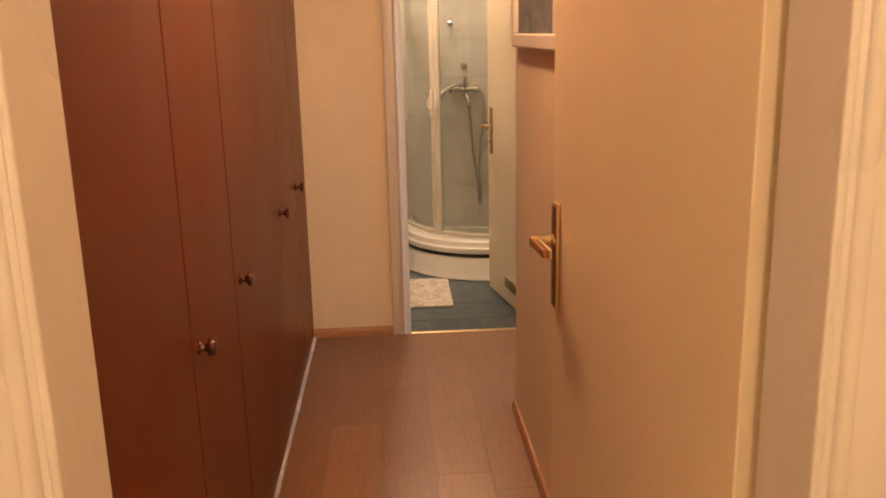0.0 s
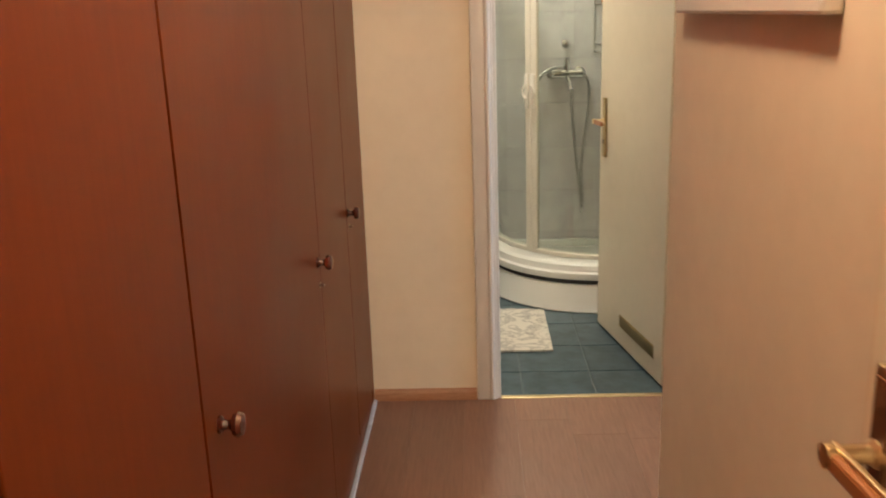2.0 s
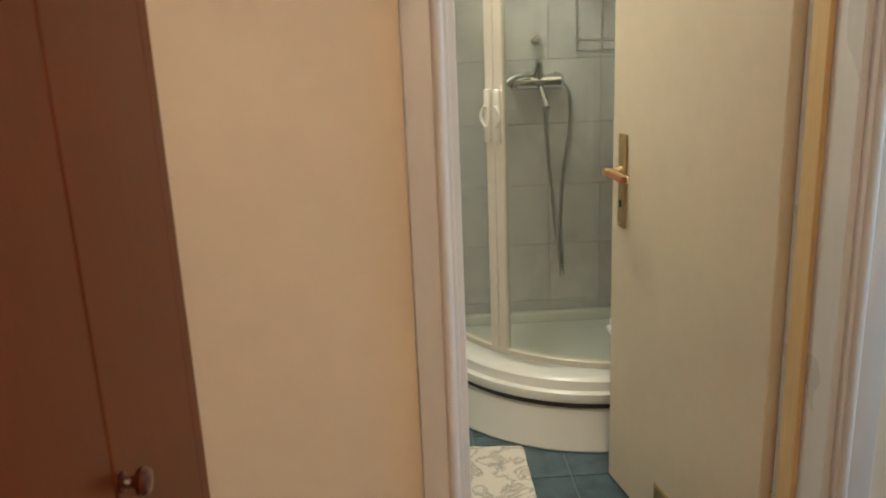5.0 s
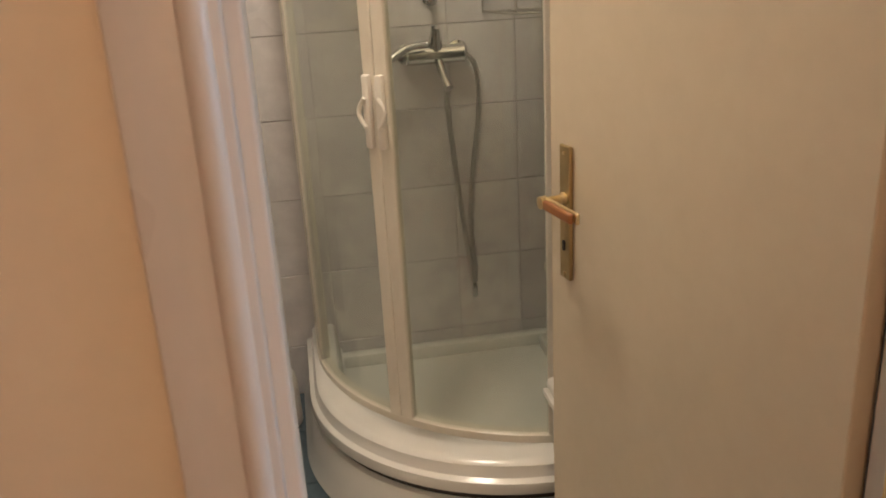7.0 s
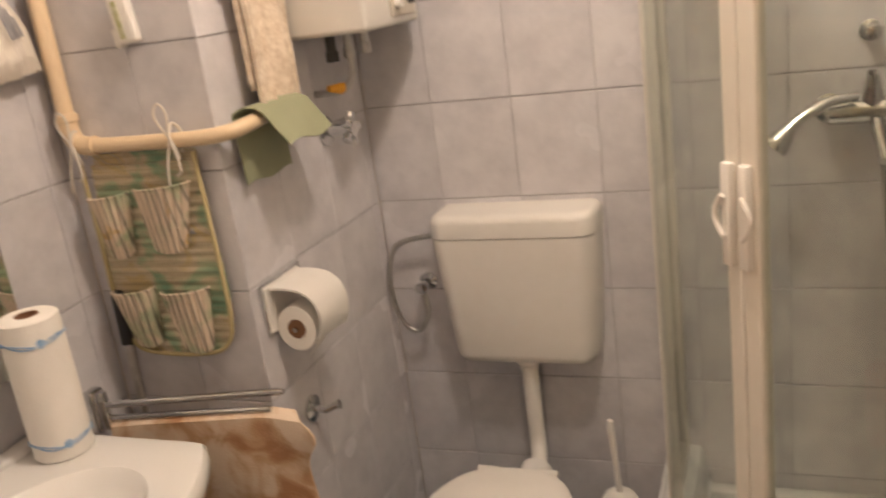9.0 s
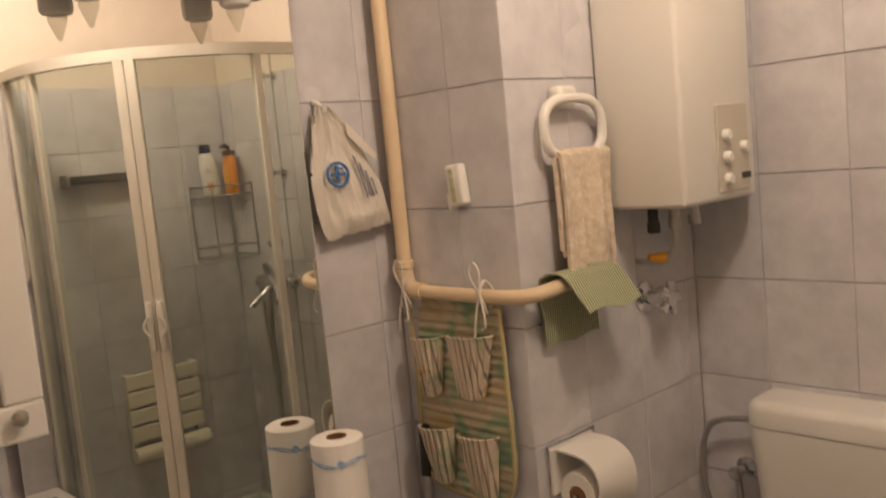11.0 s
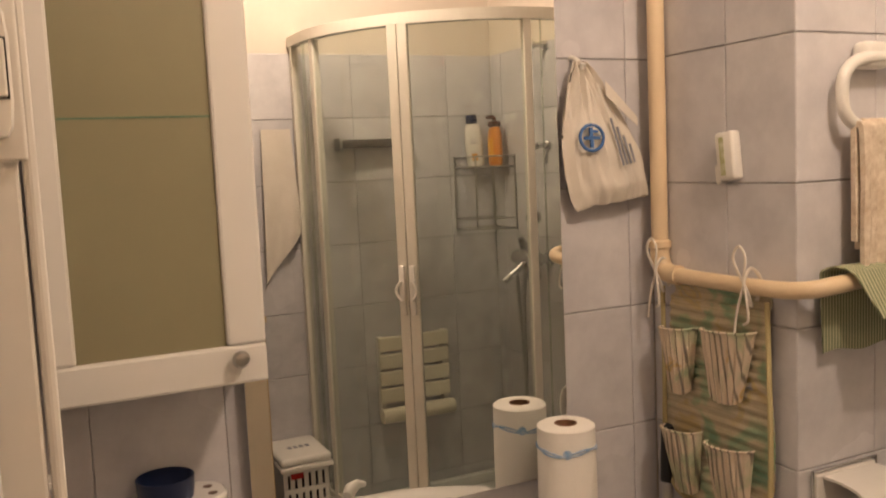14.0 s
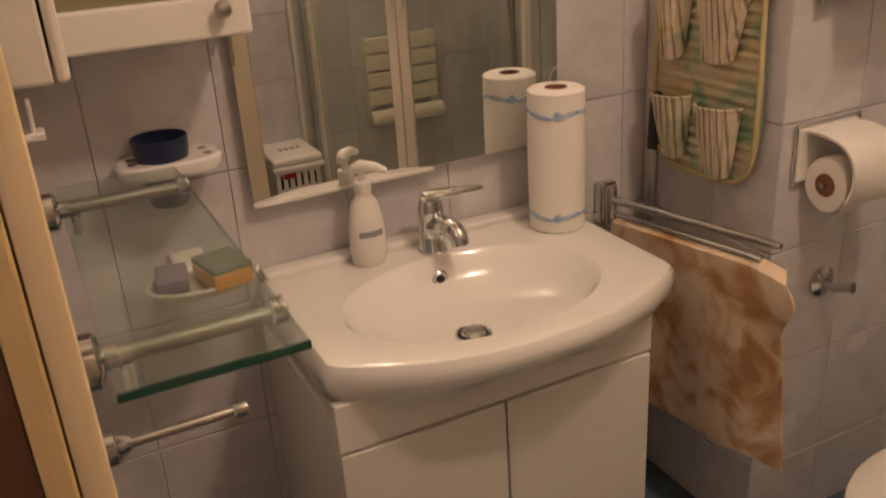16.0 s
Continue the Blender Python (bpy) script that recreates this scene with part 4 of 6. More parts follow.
bmesh.ops.recalc_face_normals(bm, faces=bm.faces[:])
bmesh.ops.bevel(bm, geom=[e for e in bm.edges if e.is_manifold and e.calc_face_angle(0) > 1.0], offset=0.008, segments=3, affect="EDGES")
part("board", bm, M_LACQ, canopy, smooth=True)
part("top_strip", box(XL + 0.03, 4.95, 1.9802, -0.975, 5.17, 1.986, 0.001), M_LACQ, canopy)
part("top_strip", box(XL + 0.03, 5.175, 1.9802, -0.975, 5.46, 1.984, 0.001), M_LACQ, canopy)
part("cable_cover", box(XL + 0.03, 5.10, 1.922, -0.985, 5.145, 1.9415, 0.002), M_PLASTIC, canopy)
for y in (5.0, 5.29):
    s = part("spot_housing", lathe([(0.028, 1.9415), (0.03, 1.937), (0.031, 1.89), (0.027, 1.883), (0.022, 1.881)], 24, "z", (-1.02, y, 0)), M_LACQ, canopy, "white lamp holder with slots", smooth=True)
    part("bulb", lathe([(0.017, 1.882), (0.018, 1.87), (0.012, 1.855), (0.004, 1.835), (0.001, 1.833)], 18, "z", (-1.02, y, 0)), M_BULB, s, "unlit candle bulb", smooth=True)
    for d in (-0.006, 0.006):
        a = math.atan2(-0.6, 1.0)
        part("slot", box(-1.02 + 0.0275, y - 0.012 + d, 1.9, -1.02 + 0.0325, y - 0.008 + d, 1.925), M_SEAL, s)

cab = thing("wall_cabinet", "white wall cabinet with an olive glass door", "cabinet", (0, 0, 0))
CB, CT, CY0, CY1, CXF = 1.167, 1.985, 4.487, 4.812, -0.95
part("body", box(XL + 0.002, CY0 + 0.003, CB + 0.004, CXF - 0.02, CY1 - 0.003, CT - 0.002, 0.002), M_LACQ, cab)
fw = 0.062
cd = part("door_rail", box(CXF - 0.019, CY0, CB, CXF, CY1, CB + fw, 0.005), M_LACQ, cab)
part("door_rail", box(CXF - 0.019, CY0, CT - fw, CXF, CY1, CT, 0.005), M_LACQ, cab)
part("door_stile", box(CXF - 0.019, CY0, CB + fw, CXF, CY0 + 0.045, CT - fw, 0.005), M_LACQ, cab)
part("door_stile", box(CXF - 0.019, CY1 - fw, CB + fw, CXF, CY1, CT - fw, 0.005), M_LACQ, cab)
part("glass_panel", box(CXF - 0.013, CY0 + 0.04, CB + fw - 0.004, CXF - 0.008, CY1 - fw + 0.004, CT - fw + 0.004), M_FROST, cab, "olive tinted glass panel")
part("shelf_line", box(CXF - 0.0075, CY0 + 0.046, 1.585, CXF - 0.007, CY1 - fw, 1.588), M_SHLINE, cab)
part("door_knob", lathe([(0.005, 0), (0.005, 0.008), (0.012, 0.012), (0.014, 0.018), (0.01, 0.025), (0.002, 0.027)], 20, "x", (CXF, 4.766, 1.21)), M_STEEL, cab, "round steel knob", smooth=True)

# slim cabinet on the near wall
slim = thing("slim_cabinet", "narrow white wall box beside the bathroom door", "cabinet", (0, YN, 0))
part("body", box(-0.195, 0.001, 1.285, -0.099, 0.032, 1.95, 0.002), M_LACQ, slim)
part("door", box(-0.195, 0.0335, 1.285, -0.099, 0.041, 1.95, 0.003), M_LACQ, slim)
# inline switch on its cable, against the box's side
cs = thing("cord_switch", "white inline cord switch on a black cable", "switch", (-0.0985, YN, 1.558))
part("mount", box(0.0, 0.010, -0.046, 0.004, 0.037, 0.112, 0.0018, 3), M_PLASTIC, cs, smooth=True)
bm = loft([[(0.004, 0.0235 + a * w, z), (0.0145, 0.0235 + a * w * 0.85, z), (0.0145, 0.0235 - a * w * 0.85, z), (0.004, 0.0235 - a * w, z)] for z, w, a in ((-0.034, 0.0055, 1), (-0.029, 0.008, 1), (-0.016, 0.0092, 1), (0.016, 0.0092, 1), (0.029, 0.008, 1), (0.034, 0.0055, 1))])
part("housing", bm, M_PLASTIC, cs)
part("rocker_gap", box(0.0142, 0.0158, -0.0155, 0.0149, 0.0312, 0.0155), M_SEAL, cs)
part("rocker", box(0.0146, 0.0166, -0.0145, 0.0168, 0.0304, 0.0145, 0.0012), M_PLASTIC, cs, "white rocker")
part("cable", tube(spline([(0.009, 0.0225, 0.03), (0.009, 0.022, 0.06), (0.008, 0.018, 0.11), (0.007, 0.014, 0.17), (0.006, 0.016, 0.28), (0.006, 0.013, 0.40)], 6), 0.0032, 10), M_BLACK, cs, "black cable", smooth=True)

# ---- boiler ----
boiler = thing("gas_boiler", "white wall-hung gas water heater with controls", "boiler", (XB, 6.025, 1.391))
BD, BW, BH = 0.225, 0.32, 0.615
part("casing", box(0.004, 0.0, 0.0, BD, BW, BH, 0.012, 3), M_LACQ, boiler, smooth=True)
cp = part("control_panel", box(BD - 0.001, 0.14, 0.02, BD + 0.006, 0.28, 0.22, 0.003), M_BEIGE, boiler, "beige control panel with knobs")
for y, z in ((0.17, 0.05), (0.17, 0.10), (0.17, 0.15), (0.25, 0.12)):
    part("dial", lathe([(0.013, 0.0), (0.013, 0.012), (0.010, 0.016), (0.002, 0.016)], 18, "x", (BD + 0.005, y, z)), M_PLASTIC, cp, smooth=True)
part("window", box(BD + 0.005, 0.24, 0.045, BD + 0.008, 0.28, 0.06), M_SEAL, cp)
part("flue", lathe([(0.042, BH - 0.004), (0.042, HC - 1.391 - 0.002)], 32, "z", (0.135, 0.12, 0)), M_STEEL, boiler, "bright steel flue pipe", smooth=True)
part("flue_collar", lathe([(0.05, BH - 0.002), (0.05, BH + 0.012), (0.043, BH + 0.014)], 32, "z", (0.135, 0.12, 0)), M_STEEL, boiler, smooth=True)
for y in (0.06, 0.15, 0.24):
    part("stub", lathe([(0.012, 0.002), (0.012, -0.035), (0.015, -0.036), (0.015, -0.06)], 14, "z", (0.1, y, 0)), M_SEAL if y < 0.1 else M_STEEL, boiler, smooth=True)
part("gas_pipe", tube(spline([(0.1, 0.15, -0.05), (0.1, 0.15, -0.10), (0.075, 0.14, -0.135), (0.03, 0.13, -0.14), (0.002, 0.13, -0.14)], 6), 0.009, 12), M_STEEL, boiler, smooth=True)
part("gas_cock", tube([(0.055, 0.10, -0.125), (0.07, 0.13, -0.13), (0.08, 0.16, -0.128)], [0.008, 0.014, 0.009], 12), M_YELLOW, boiler, "yellow gas cock", smooth=True)

# ---- painted pipe in the corner ----
pipe = thing("wall_pipe", "cream painted heating pipe bent round the duct", "pipe", (0, 0, 0))
PX, PY, PZ = XL + 0.05, YB - 0.021, 1.245
part("riser", tube([(PX, PY, HC - 0.002), (PX, PY, PZ + 0.045)], 0.0178, 18), M_PIPE, pipe, smooth=True)
part("elbow", tube(spline([(PX, PY, PZ + 0.055), (PX, PY, PZ + 0.03), (PX + 0.012, PY, PZ + 0.006), (PX + 0.035, PY, PZ - 0.002), (PX + 0.06, PY, PZ - 0.002)], 5), 0.0205, 18), M_PIPE, pipe, smooth=True)
part("collar", lathe([(0.020, PZ + 0.05), (0.024, PZ + 0.053), (0.024, PZ + 0.066), (0.018, PZ + 0.07)], 22, "z", (PX, PY, 0)), M_PIPE, pipe, smooth=True)
part("run", tube(spline([(PX + 0.05, PY, PZ - 0.002), (-0.93, PY, PZ - 0.004), (-0.752, PY - 0.002, PZ - 0.003), (-0.687, PY + 0.012, PZ + 0.002), (XB + 0.055, YB + 0.03, PZ + 0.008), (XB + 0.05, YB + 0.12, PZ + 0.012), (XB + 0.05, YB + 0.21, PZ + 0.012)], 6), 0.016, 18), M_PIPE, pipe, smooth=True)
wall_valve = thing("stop_valve", "chrome stop valve on the duct wall", "valve", (XB, 6.17, 1.159))
wall_valve.scale = (1.2, 1.35, 1.35)
part("flange", lathe([(0.028, 0.0), (0.028, 0.006), (0.012, 0.012), (0.012, 0.05), (0.002, 0.052)], 20, "x"), M_CHROME, wall_valve, smooth=True)
bm = bmesh.new()
for k in range(5):
    a = 2 * math.pi * k / 5
    tube([(0.06, 0, 0), (0.062, 0.014 * math.cos(a), 0.014 * math.sin(a)), (0.06, 0.03 * math.cos(a), 0.03 * math.sin(a))], [0.008, 0.008, 0.009], 8, bm=bm)
lathe([(0.014, 0.05), (0.014, 0.07), (0.003, 0.073)], 14, "x", bm=bm)
part("handwheel", bm, M_CHROME, wall_valve, smooth=True)

# ---- small things in the bathroom ----

def paper_roll(name, label, at, h, r, tilt=(0, 0)):
    ob = thing(name, label, "paper roll", at)
    part("paper", lathe([(0.02, h - 0.02), (0.02, h), (r - 0.006, h), (r, h - 0.004), (r + 0.0015, h * 0.5), (r, 0.004), (r - 0.004, 0.0), (0.004, 0.0)], 40), M_PAPER, ob, smooth=True)
    part("core", lathe([(0.0225, h - 0.015), (0.0225, h + 0.001), (0.019, h + 0.001), (0.019, h - 0.012), (0.002, h - 0.0125)], 28), M_CARD, ob, "brown card core", smooth=True)
    for z in (0.035, h - 0.045):
        bm = bmesh.new()
        for ph, amp in ((0.0, 0.004), (1.3, 0.006)):
            pts = [((r + 0.0018) * math.cos(a), (r + 0.0018) * math.sin(a), z + amp * math.sin(3 * a + ph)) for a in [2 * math.pi * k / 60 for k in range(61)]]
            tube(pts, 0.0017, 5, bm=bm)
        for a in (-0.55, 1.5, 3.6):
            lathe([(0.009, 0.0), (0.009, 0.0012), (0.002, 0.0014)], 12, "x", ((r + 0.001) * 1.0, 0, 0), bm=bm)
            vs = bm.verts[-36:]
            for v in vs:
                x, y = v.co.x, v.co.y
                v.co.x, v.co.y = x * math.cos(a) - y * math.sin(a), x * math.sin(a) + y * math.cos(a)
                v.co.z += z
        part("print_band", bm, M_BLUEP, ob, "pale blue printed border")
    return ob


paper_roll("kitchen_roll", "white kitchen roll with blue borders on the basin", (-1.005, 5.405, ZS0 - 0.001), 0.29, 0.057)
paper_roll("kitchen_roll", "white kitchen roll with blue borders on the canopy", (-1.03, 5.36, 1.9835), 0.27, 0.064)

# soap pump on the basin
sp = thing("soap_pump", "white soap pump bottle on the basin", "bottle", (-1.05, 5.0, ZS0 - 0.001))
bm = lathe([(0.026, 0), (0.031, 0.006), (0.033, 0.04), (0.031, 0.09), (0.024, 0.125), (0.014, 0.14), (0.013, 0.15)], 26)
for v in bm.verts:
    v.co.y *= 1.1
    v.co.x *= 0.8
part("body", bm, M_PLASTIC, sp, smooth=True)
part("collar", lathe([(0.015, 0.145), (0.016, 0.15), (0.016, 0.166), (0.008, 0.17), (0.007, 0.185)], 20), M_PLASTIC, sp, smooth=True)
part("pump_head", tube([(-0.012, -0.012, 0.19), (0, 0, 0.196), (0.018, 0.02, 0.197), (0.032, 0.038, 0.188)], [0.009, 0.013, 0.009, 0.006], 12), M_PLASTIC, sp, smooth=True)
part("sticker", sheet(8, 2, lambda u, v: Vector((math.cos((u - 0.5) * 1.4) * 0.0272, math.sin((u - 0.5) * 1.4) * 0.037, 0.062 + 0.012 * v))), M_GREYINK, sp, "small grey label")

# parcel on the canopy
bx = thing("soap_box", "small flowered soap packet on the canopy shelf", "box", (-1.02, 5.09, 1.9865), 12)
part("carton", box(-0.03, -0.06, 0.0, 0.03, 0.06, 0.045, 0.006), M_PAPER, bx)
part("flower_print", box(-0.022, -0.045, 0.0445, 0.022, 0.0, 0.0462), M_GREEN, bx)
part("flower_print", box(-0.02, 0.004, 0.0445, 0.02, 0.04, 0.0462), material("pink print", (0.6, 0.25, 0.2), 0.7, vary=0.1), bx)
part("front_print", box(0.0295, -0.05, 0.008, 0.0312, 0.05, 0.03), material("grey floral print", (0.45, 0.42, 0.38), 0.7, grain=(60, (0.6, 0.3, 0.26), 0.7, one)), bx)

# crumpled bag of red packets on the wall cabinet
M_REDFOIL = material("crumpled red foil", (0.42, 0.012, 0.016), 0.28, grain=(22, (0.62, 0.1, 0.09), 0.7, one), bump=0.6, bump_scale=40, vary=0.15, coat=0.4)
redbag = thing("plastic_bag", "crumpled clear bag of red packets on the cabinet", "bag", (-1.035, 4.70, CT))


def heap(seed, cx, cy, rx, ry, h, rough, facets=5):
    bm = bmesh.new()
    bmesh.ops.create_icosphere(bm, subdivisions=facets, radius=1)
    for v in bm.verts:
        p = v.co.copy()
        n1 = noise.noise(p * 2.1 + Vector((seed, 0, 0)))
        n2 = abs(noise.noise(p * 5.2 + Vector((0, seed, 3))))
        n3 = abs(noise.noise(p * 11 + Vector((2, seed, 0))))
        k = 1 + rough * (0.55 * n1 + 0.5 * n2 + 0.22 * n3 - 0.25)
        z = max(0.0, p.z * k * h * 0.72 + h * 0.3)
        v.co = Vector((cx + p.x * rx * k, cy + p.y * ry * k, z))
    return bm


for i, (cx, cy, rx, ry, h) in enumerate(((0.0, -0.10, 0.06, 0.10, 0.17), (0.005, -0.01, 0.06, 0.085, 0.165), (0.012, 0.065, 0.055, 0.075, 0.105), (0.03, 0.165, 0.045, 0.07, 0.065))):
    part("red_packet", heap(3.7 * i + 1, cx, cy, rx, ry, h, 0.95, 4), M_REDFOIL, redbag)
for i, (y, z, a) in enumerate(((-0.11, 0.10, 20), (0.02, 0.11, -25), (0.06, 0.055, -10))):
    bm = lathe([(0.032, 0), (0.033, 0.002), (0.028, 0.0035), (0.002, 0.004)], 20, "x")
    for v in bm.verts:
        v.co.y *= 1.25
        v.co.z *= 0.75
    lb = part("white_print", bm, M_PAPER, redbag, "white oval label")
    lb.matrix_basis = pose(0.062 + 0.004 * i, y, z, a, -28, 0)
    bm = bmesh.new()
    for k in range(4):
        box(0.0038, -0.024 + 0.012 * k, -0.008 + 0.003 * (k % 2), 0.0052, -0.017 + 0.012 * k, 0.009 - 0.003 * (k % 3), bm=bm)
    sc = part("script_bars", bm, M_GREYINK, lb)
part("film", heap(9.3, 0.005, 0.0, 0.072, 0.2, 0.185, 0.35), glass("thin clear film", (0.97, 0.96, 0.96), ior=1.45, haze=0.13), redbag, "thin clear film", smooth=True).visible_shadow = False

# cotton bag on a hook
hb = thing("hanging_bag", "white plastic bag with blue print on a hook", "bag", (XL, 5.58, 1.40))
W0 = [0.084, 0.09, 0.091, 0.087, 0.08, 0.07, 0.054, 0.034, 0.016]


def bag_face(u, v, side):
    a = v * 8
    i = min(7, int(a))
    w = W0[i] + (W0[i + 1] - W0[i]) * (a - i)
    bulge = 0.028 * math.sin(math.pi * u) ** 0.7 * (1 - v) ** 0.6 * min(1, v * 6 + 0.25)
    cr = 0.008 * noise.noise(Vector((u * 5, v * 4, side))) + 0.007 * noise.noise(Vector((u * 14, v * 5 + 3, side))) + 0.004 * math.sin(u * 26 + 3 * v) * v * v
    return Vector((0.034 + side * (bulge + cr), (u - 0.5) * 2 * w + 0.012 * (1 - v) - 0.06 * v + (0.02 * (1 - v) * (u - 0.5)), v * 0.29 + 0.02 * (u - 0.5) * (1 - v) + 0.008 * noise.noise(Vector((u * 6, side, 7))) * (1 - v)))


bm = sheet(36, 40, lambda u, v: bag_face(u, v, 1))
b2 = sheet(36, 40, lambda u, v: bag_face(1 - u, v, -1))
me = bpy.data.meshes.new("tmp")
b2.to_mesh(me)
bm.from_mesh(me)
b2.free()
bpy.data.meshes.remove(me)
bmesh.ops.remove_doubles(bm, verts=bm.verts[:], dist=0.003)
part("sack", bm, M_COTTON, hb, smooth=True)
part("hook", tube(spline([(0.0, -0.06, 0.30), (0.02, -0.06, 0.295), (0.038, -0.06, 0.275), (0.045, -0.06, 0.285)], 5), 0.006, 10), M_PLASTIC, hb, "white plastic hook", smooth=True)
part("tie_tail", sheet(10, 4, lambda u, v: Vector((0.05 + 0.012 * u, -0.01 + 0.07 * u, 0.235 - 0.07 * u + 0.03 * (v - 0.5) * (1 - 0.4 * u))), 0.002), M_COTTON, hb, smooth=True)
bm = bmesh.new()
ringp = [(0.0, 0.026 * math.cos(a), 0.026 * math.sin(a)) for a in [2 * math.pi * k / 28 for k in range(29)]]
tube(ringp, 0.0035, 6, bm=bm)
box(-0.002, -0.018, -0.004, 0.003, 0.018, 0.003, bm=bm)
box(-0.002, -0.005, -0.02, 0.003, 0.002, 0.02, bm=bm)
box(-0.002, 0.002, 0.010, 0.003, 0.014, 0.015, bm=bm)
em = part("round_print", bm, M_INK, hb, "round blue printed emblem")
em.matrix_basis = pose(0.0655, -0.058, 0.135, 0, -6, -7)
for k in range(4):
    b_ = part("print_line", box(-0.001, -0.003, -0.05 + 0.008 * k, 0.001, 0.002, 0.05 - 0.012 * k), M_GREYINK, hb)
    b_.matrix_basis = pose(0.0655 - 0.003 * k, 0.005 + 0.014 * k, 0.125 - 0.006 * k, 12, -8, 8)

# air freshener on the duct
af = thing("air_freshener", "small white and green air freshener on the tiles", "air freshener", (-0.874, YB, 1.485))
af.rotation_euler.y = radians(-6)
part("case", box(-0.022, -0.026, -0.045, 0.026, -0.0005, 0.048, 0.007, 3), M_PLASTIC, af, smooth=True)
part("foot", box(-0.032, -0.022, -0.05, -0.015, -0.0005, -0.012, 0.005, 3), M_PLASTIC, af, smooth=True)
part("leaf_print", box(-0.008, -0.0272, -0.035, 0.004, -0.0262, 0.038), material("olive print", (0.42, 0.42, 0.2), 0.6, grain=(70, (0.7, 0.68, 0.55), 0.9, one)), af)

# towel ring with a hand towel
tr = thing("towel_ring", "white plastic towel ring on the duct", "towel ring", (XB, 5.90, 1.577))
ringp = []
for k in range(41):
    a = 2 * math.pi * k / 40
    c, s_ = math.cos(a), math.sin(a)
    ringp.append((0.034, 0.103 * math.copysign(abs(c) ** 0.7, c), 0.064 * math.copysign(abs(s_) ** 0.75, s_) + 0.012))
part("ring", tube(ringp, 0.0115, 12), M_PLASTIC, tr, smooth=True)
part("mount", box(0.0005, -0.045, 0.055, 0.04, 0.02, 0.105, 0.014, 4), M_PLASTIC, tr, smooth=True)


def terry(name, label, at, w, front_len, back_len, rad, mat, folds, amp=0.006, thick=0.007, skew=0.0):
    """A towel laid over a bar that runs along y; it hangs down on both sides."""
    tot = front_len + back_len + math.pi * rad

    def f(u, v):
        d = v * tot
        y = (u - 0.5) * w
        wob = amp * math.sin(u * folds * math.pi * 2 + 1.0) + amp * 0.7 * noise.noise(Vector((u * 4, v * 3, 2)))
        if d < front_len:
            h = front_len - d
            return Vector((rad + wob * min(1, h * 9), y * (1 + 0.08 * h / front_len) + skew * h, -h + 0.006 * math.sin(u * 6)))
        d -= front_len
        if d < math.pi * rad:
            a = d / rad
            return Vector((rad * math.cos(a), y, rad * math.sin(a)))
        h = d - math.pi * rad
        return Vector((-rad + wob * 0.4 * min(1, h * 9), y * (1 - 0.05 * h) + skew * h, -h))
    ob = tagged(part(name, sheet(30, 60, f, thick), mat, None, "", True), label, "towel")
    ob.matrix_basis = pose(*at)
    return ob


terry("hand_towel", "cream terry hand towel hanging over the ring", (XB + 0.034, 5.925, 1.528), 0.165, 0.258, 0.22, 0.016, M_TOWEL, 1.7, 0.012, 0.011)
fold = terry("hand_towel", "cream terry hand towel, folded half on the ring", (XB + 0.046, 5.845, 1.525), 0.05, 0.25, 0.2, 0.014, M_TOWEL, 1.0, 0.006, 0.011)

# green cloth over the pipe's end
def green(u, v):
    d = (v - 0.6) * 0.32
    y = (u - 0.5) * 0.19 + d * 0.25
    if abs(d) < 0.035:
        return Vector((d * 0.8, y, 0.026 - d * d * 9))
    s_ = 1 if d > 0 else -1
    h = abs(d) - 0.035
    if s_ > 0:
        return Vector((0.028 + h * 0.5, y - 0.1 * h, 0.016 - h * 0.8 + 0.006 * math.sin(u * 7)))
    return Vector((-0.028 + 0.0 * h, y + 0.3 * h, 0.016 - h * 0.95 + 0.004 * math.sin(u * 9)))


M_STRIPE = bpy.data.materials.new("green ribbed cloth")
M_STRIPE.use_nodes = True
_n, _l = M_STRIPE.node_tree.nodes, M_STRIPE.node_tree.links
_w = _n.new("ShaderNodeTexWave")
_w.inputs["Scale"].default_value = 42
_w.inputs["Distortion"].default_value = 0.6
_w.bands_direction = "Y"
_r = _n.new("ShaderNodeMix")
_r.data_type = "RGBA"
_r.inputs["A"].default_value, _r.inputs["B"].default_value = (0.15, 0.17, 0.09, 1), (0.42, 0.42, 0.28, 1)
_l.new(_n.new("ShaderNodeTexCoord").outputs["Object"], _w.inputs["Vector"])
_l.new(_w.outputs["Fac"], _r.inputs["Factor"])
_l.new(_r.outputs["Result"], _n["Principled BSDF"].inputs["Base Color"])
_n["Principled BSDF"].inputs["Roughness"].default_value = 0.9
gc = tagged(part("cleaning_cloth", sheet(20, 40, green, 0.003), M_STRIPE, None, "", True), "green ribbed cleaning cloth over the pipe's end", "cloth")
gc.matrix_basis = pose(XB + 0.05, 5.86, PZ + 0.012)

# toilet paper on the duct wall
tp = thing("toilet_paper_holder", "white toilet paper holder with a cover flap and roll", "paper holder", (XB, 5.828, 0.807))
bm = tube([(0.006, -0.075, 0.092), (0.006, 0.095, 0.092), (0.006, 0.095, -0.024), (0.006, -0.075, -0.024), (0.006, -0.075, 0.092)], 0.0032, 8)
part("wire_frame", bm, M_CHROME, tp, smooth=True)
part("back_plate", box(0.0005, -0.07, -0.02, 0.012, 0.088, 0.086, 0.004), M_PLASTIC, tp)
part("axle", tube([(0.062, -0.06, -0.014), (0.062, 0.07, -0.014)], 0.005, 10), M_CHROME, tp, smooth=True)
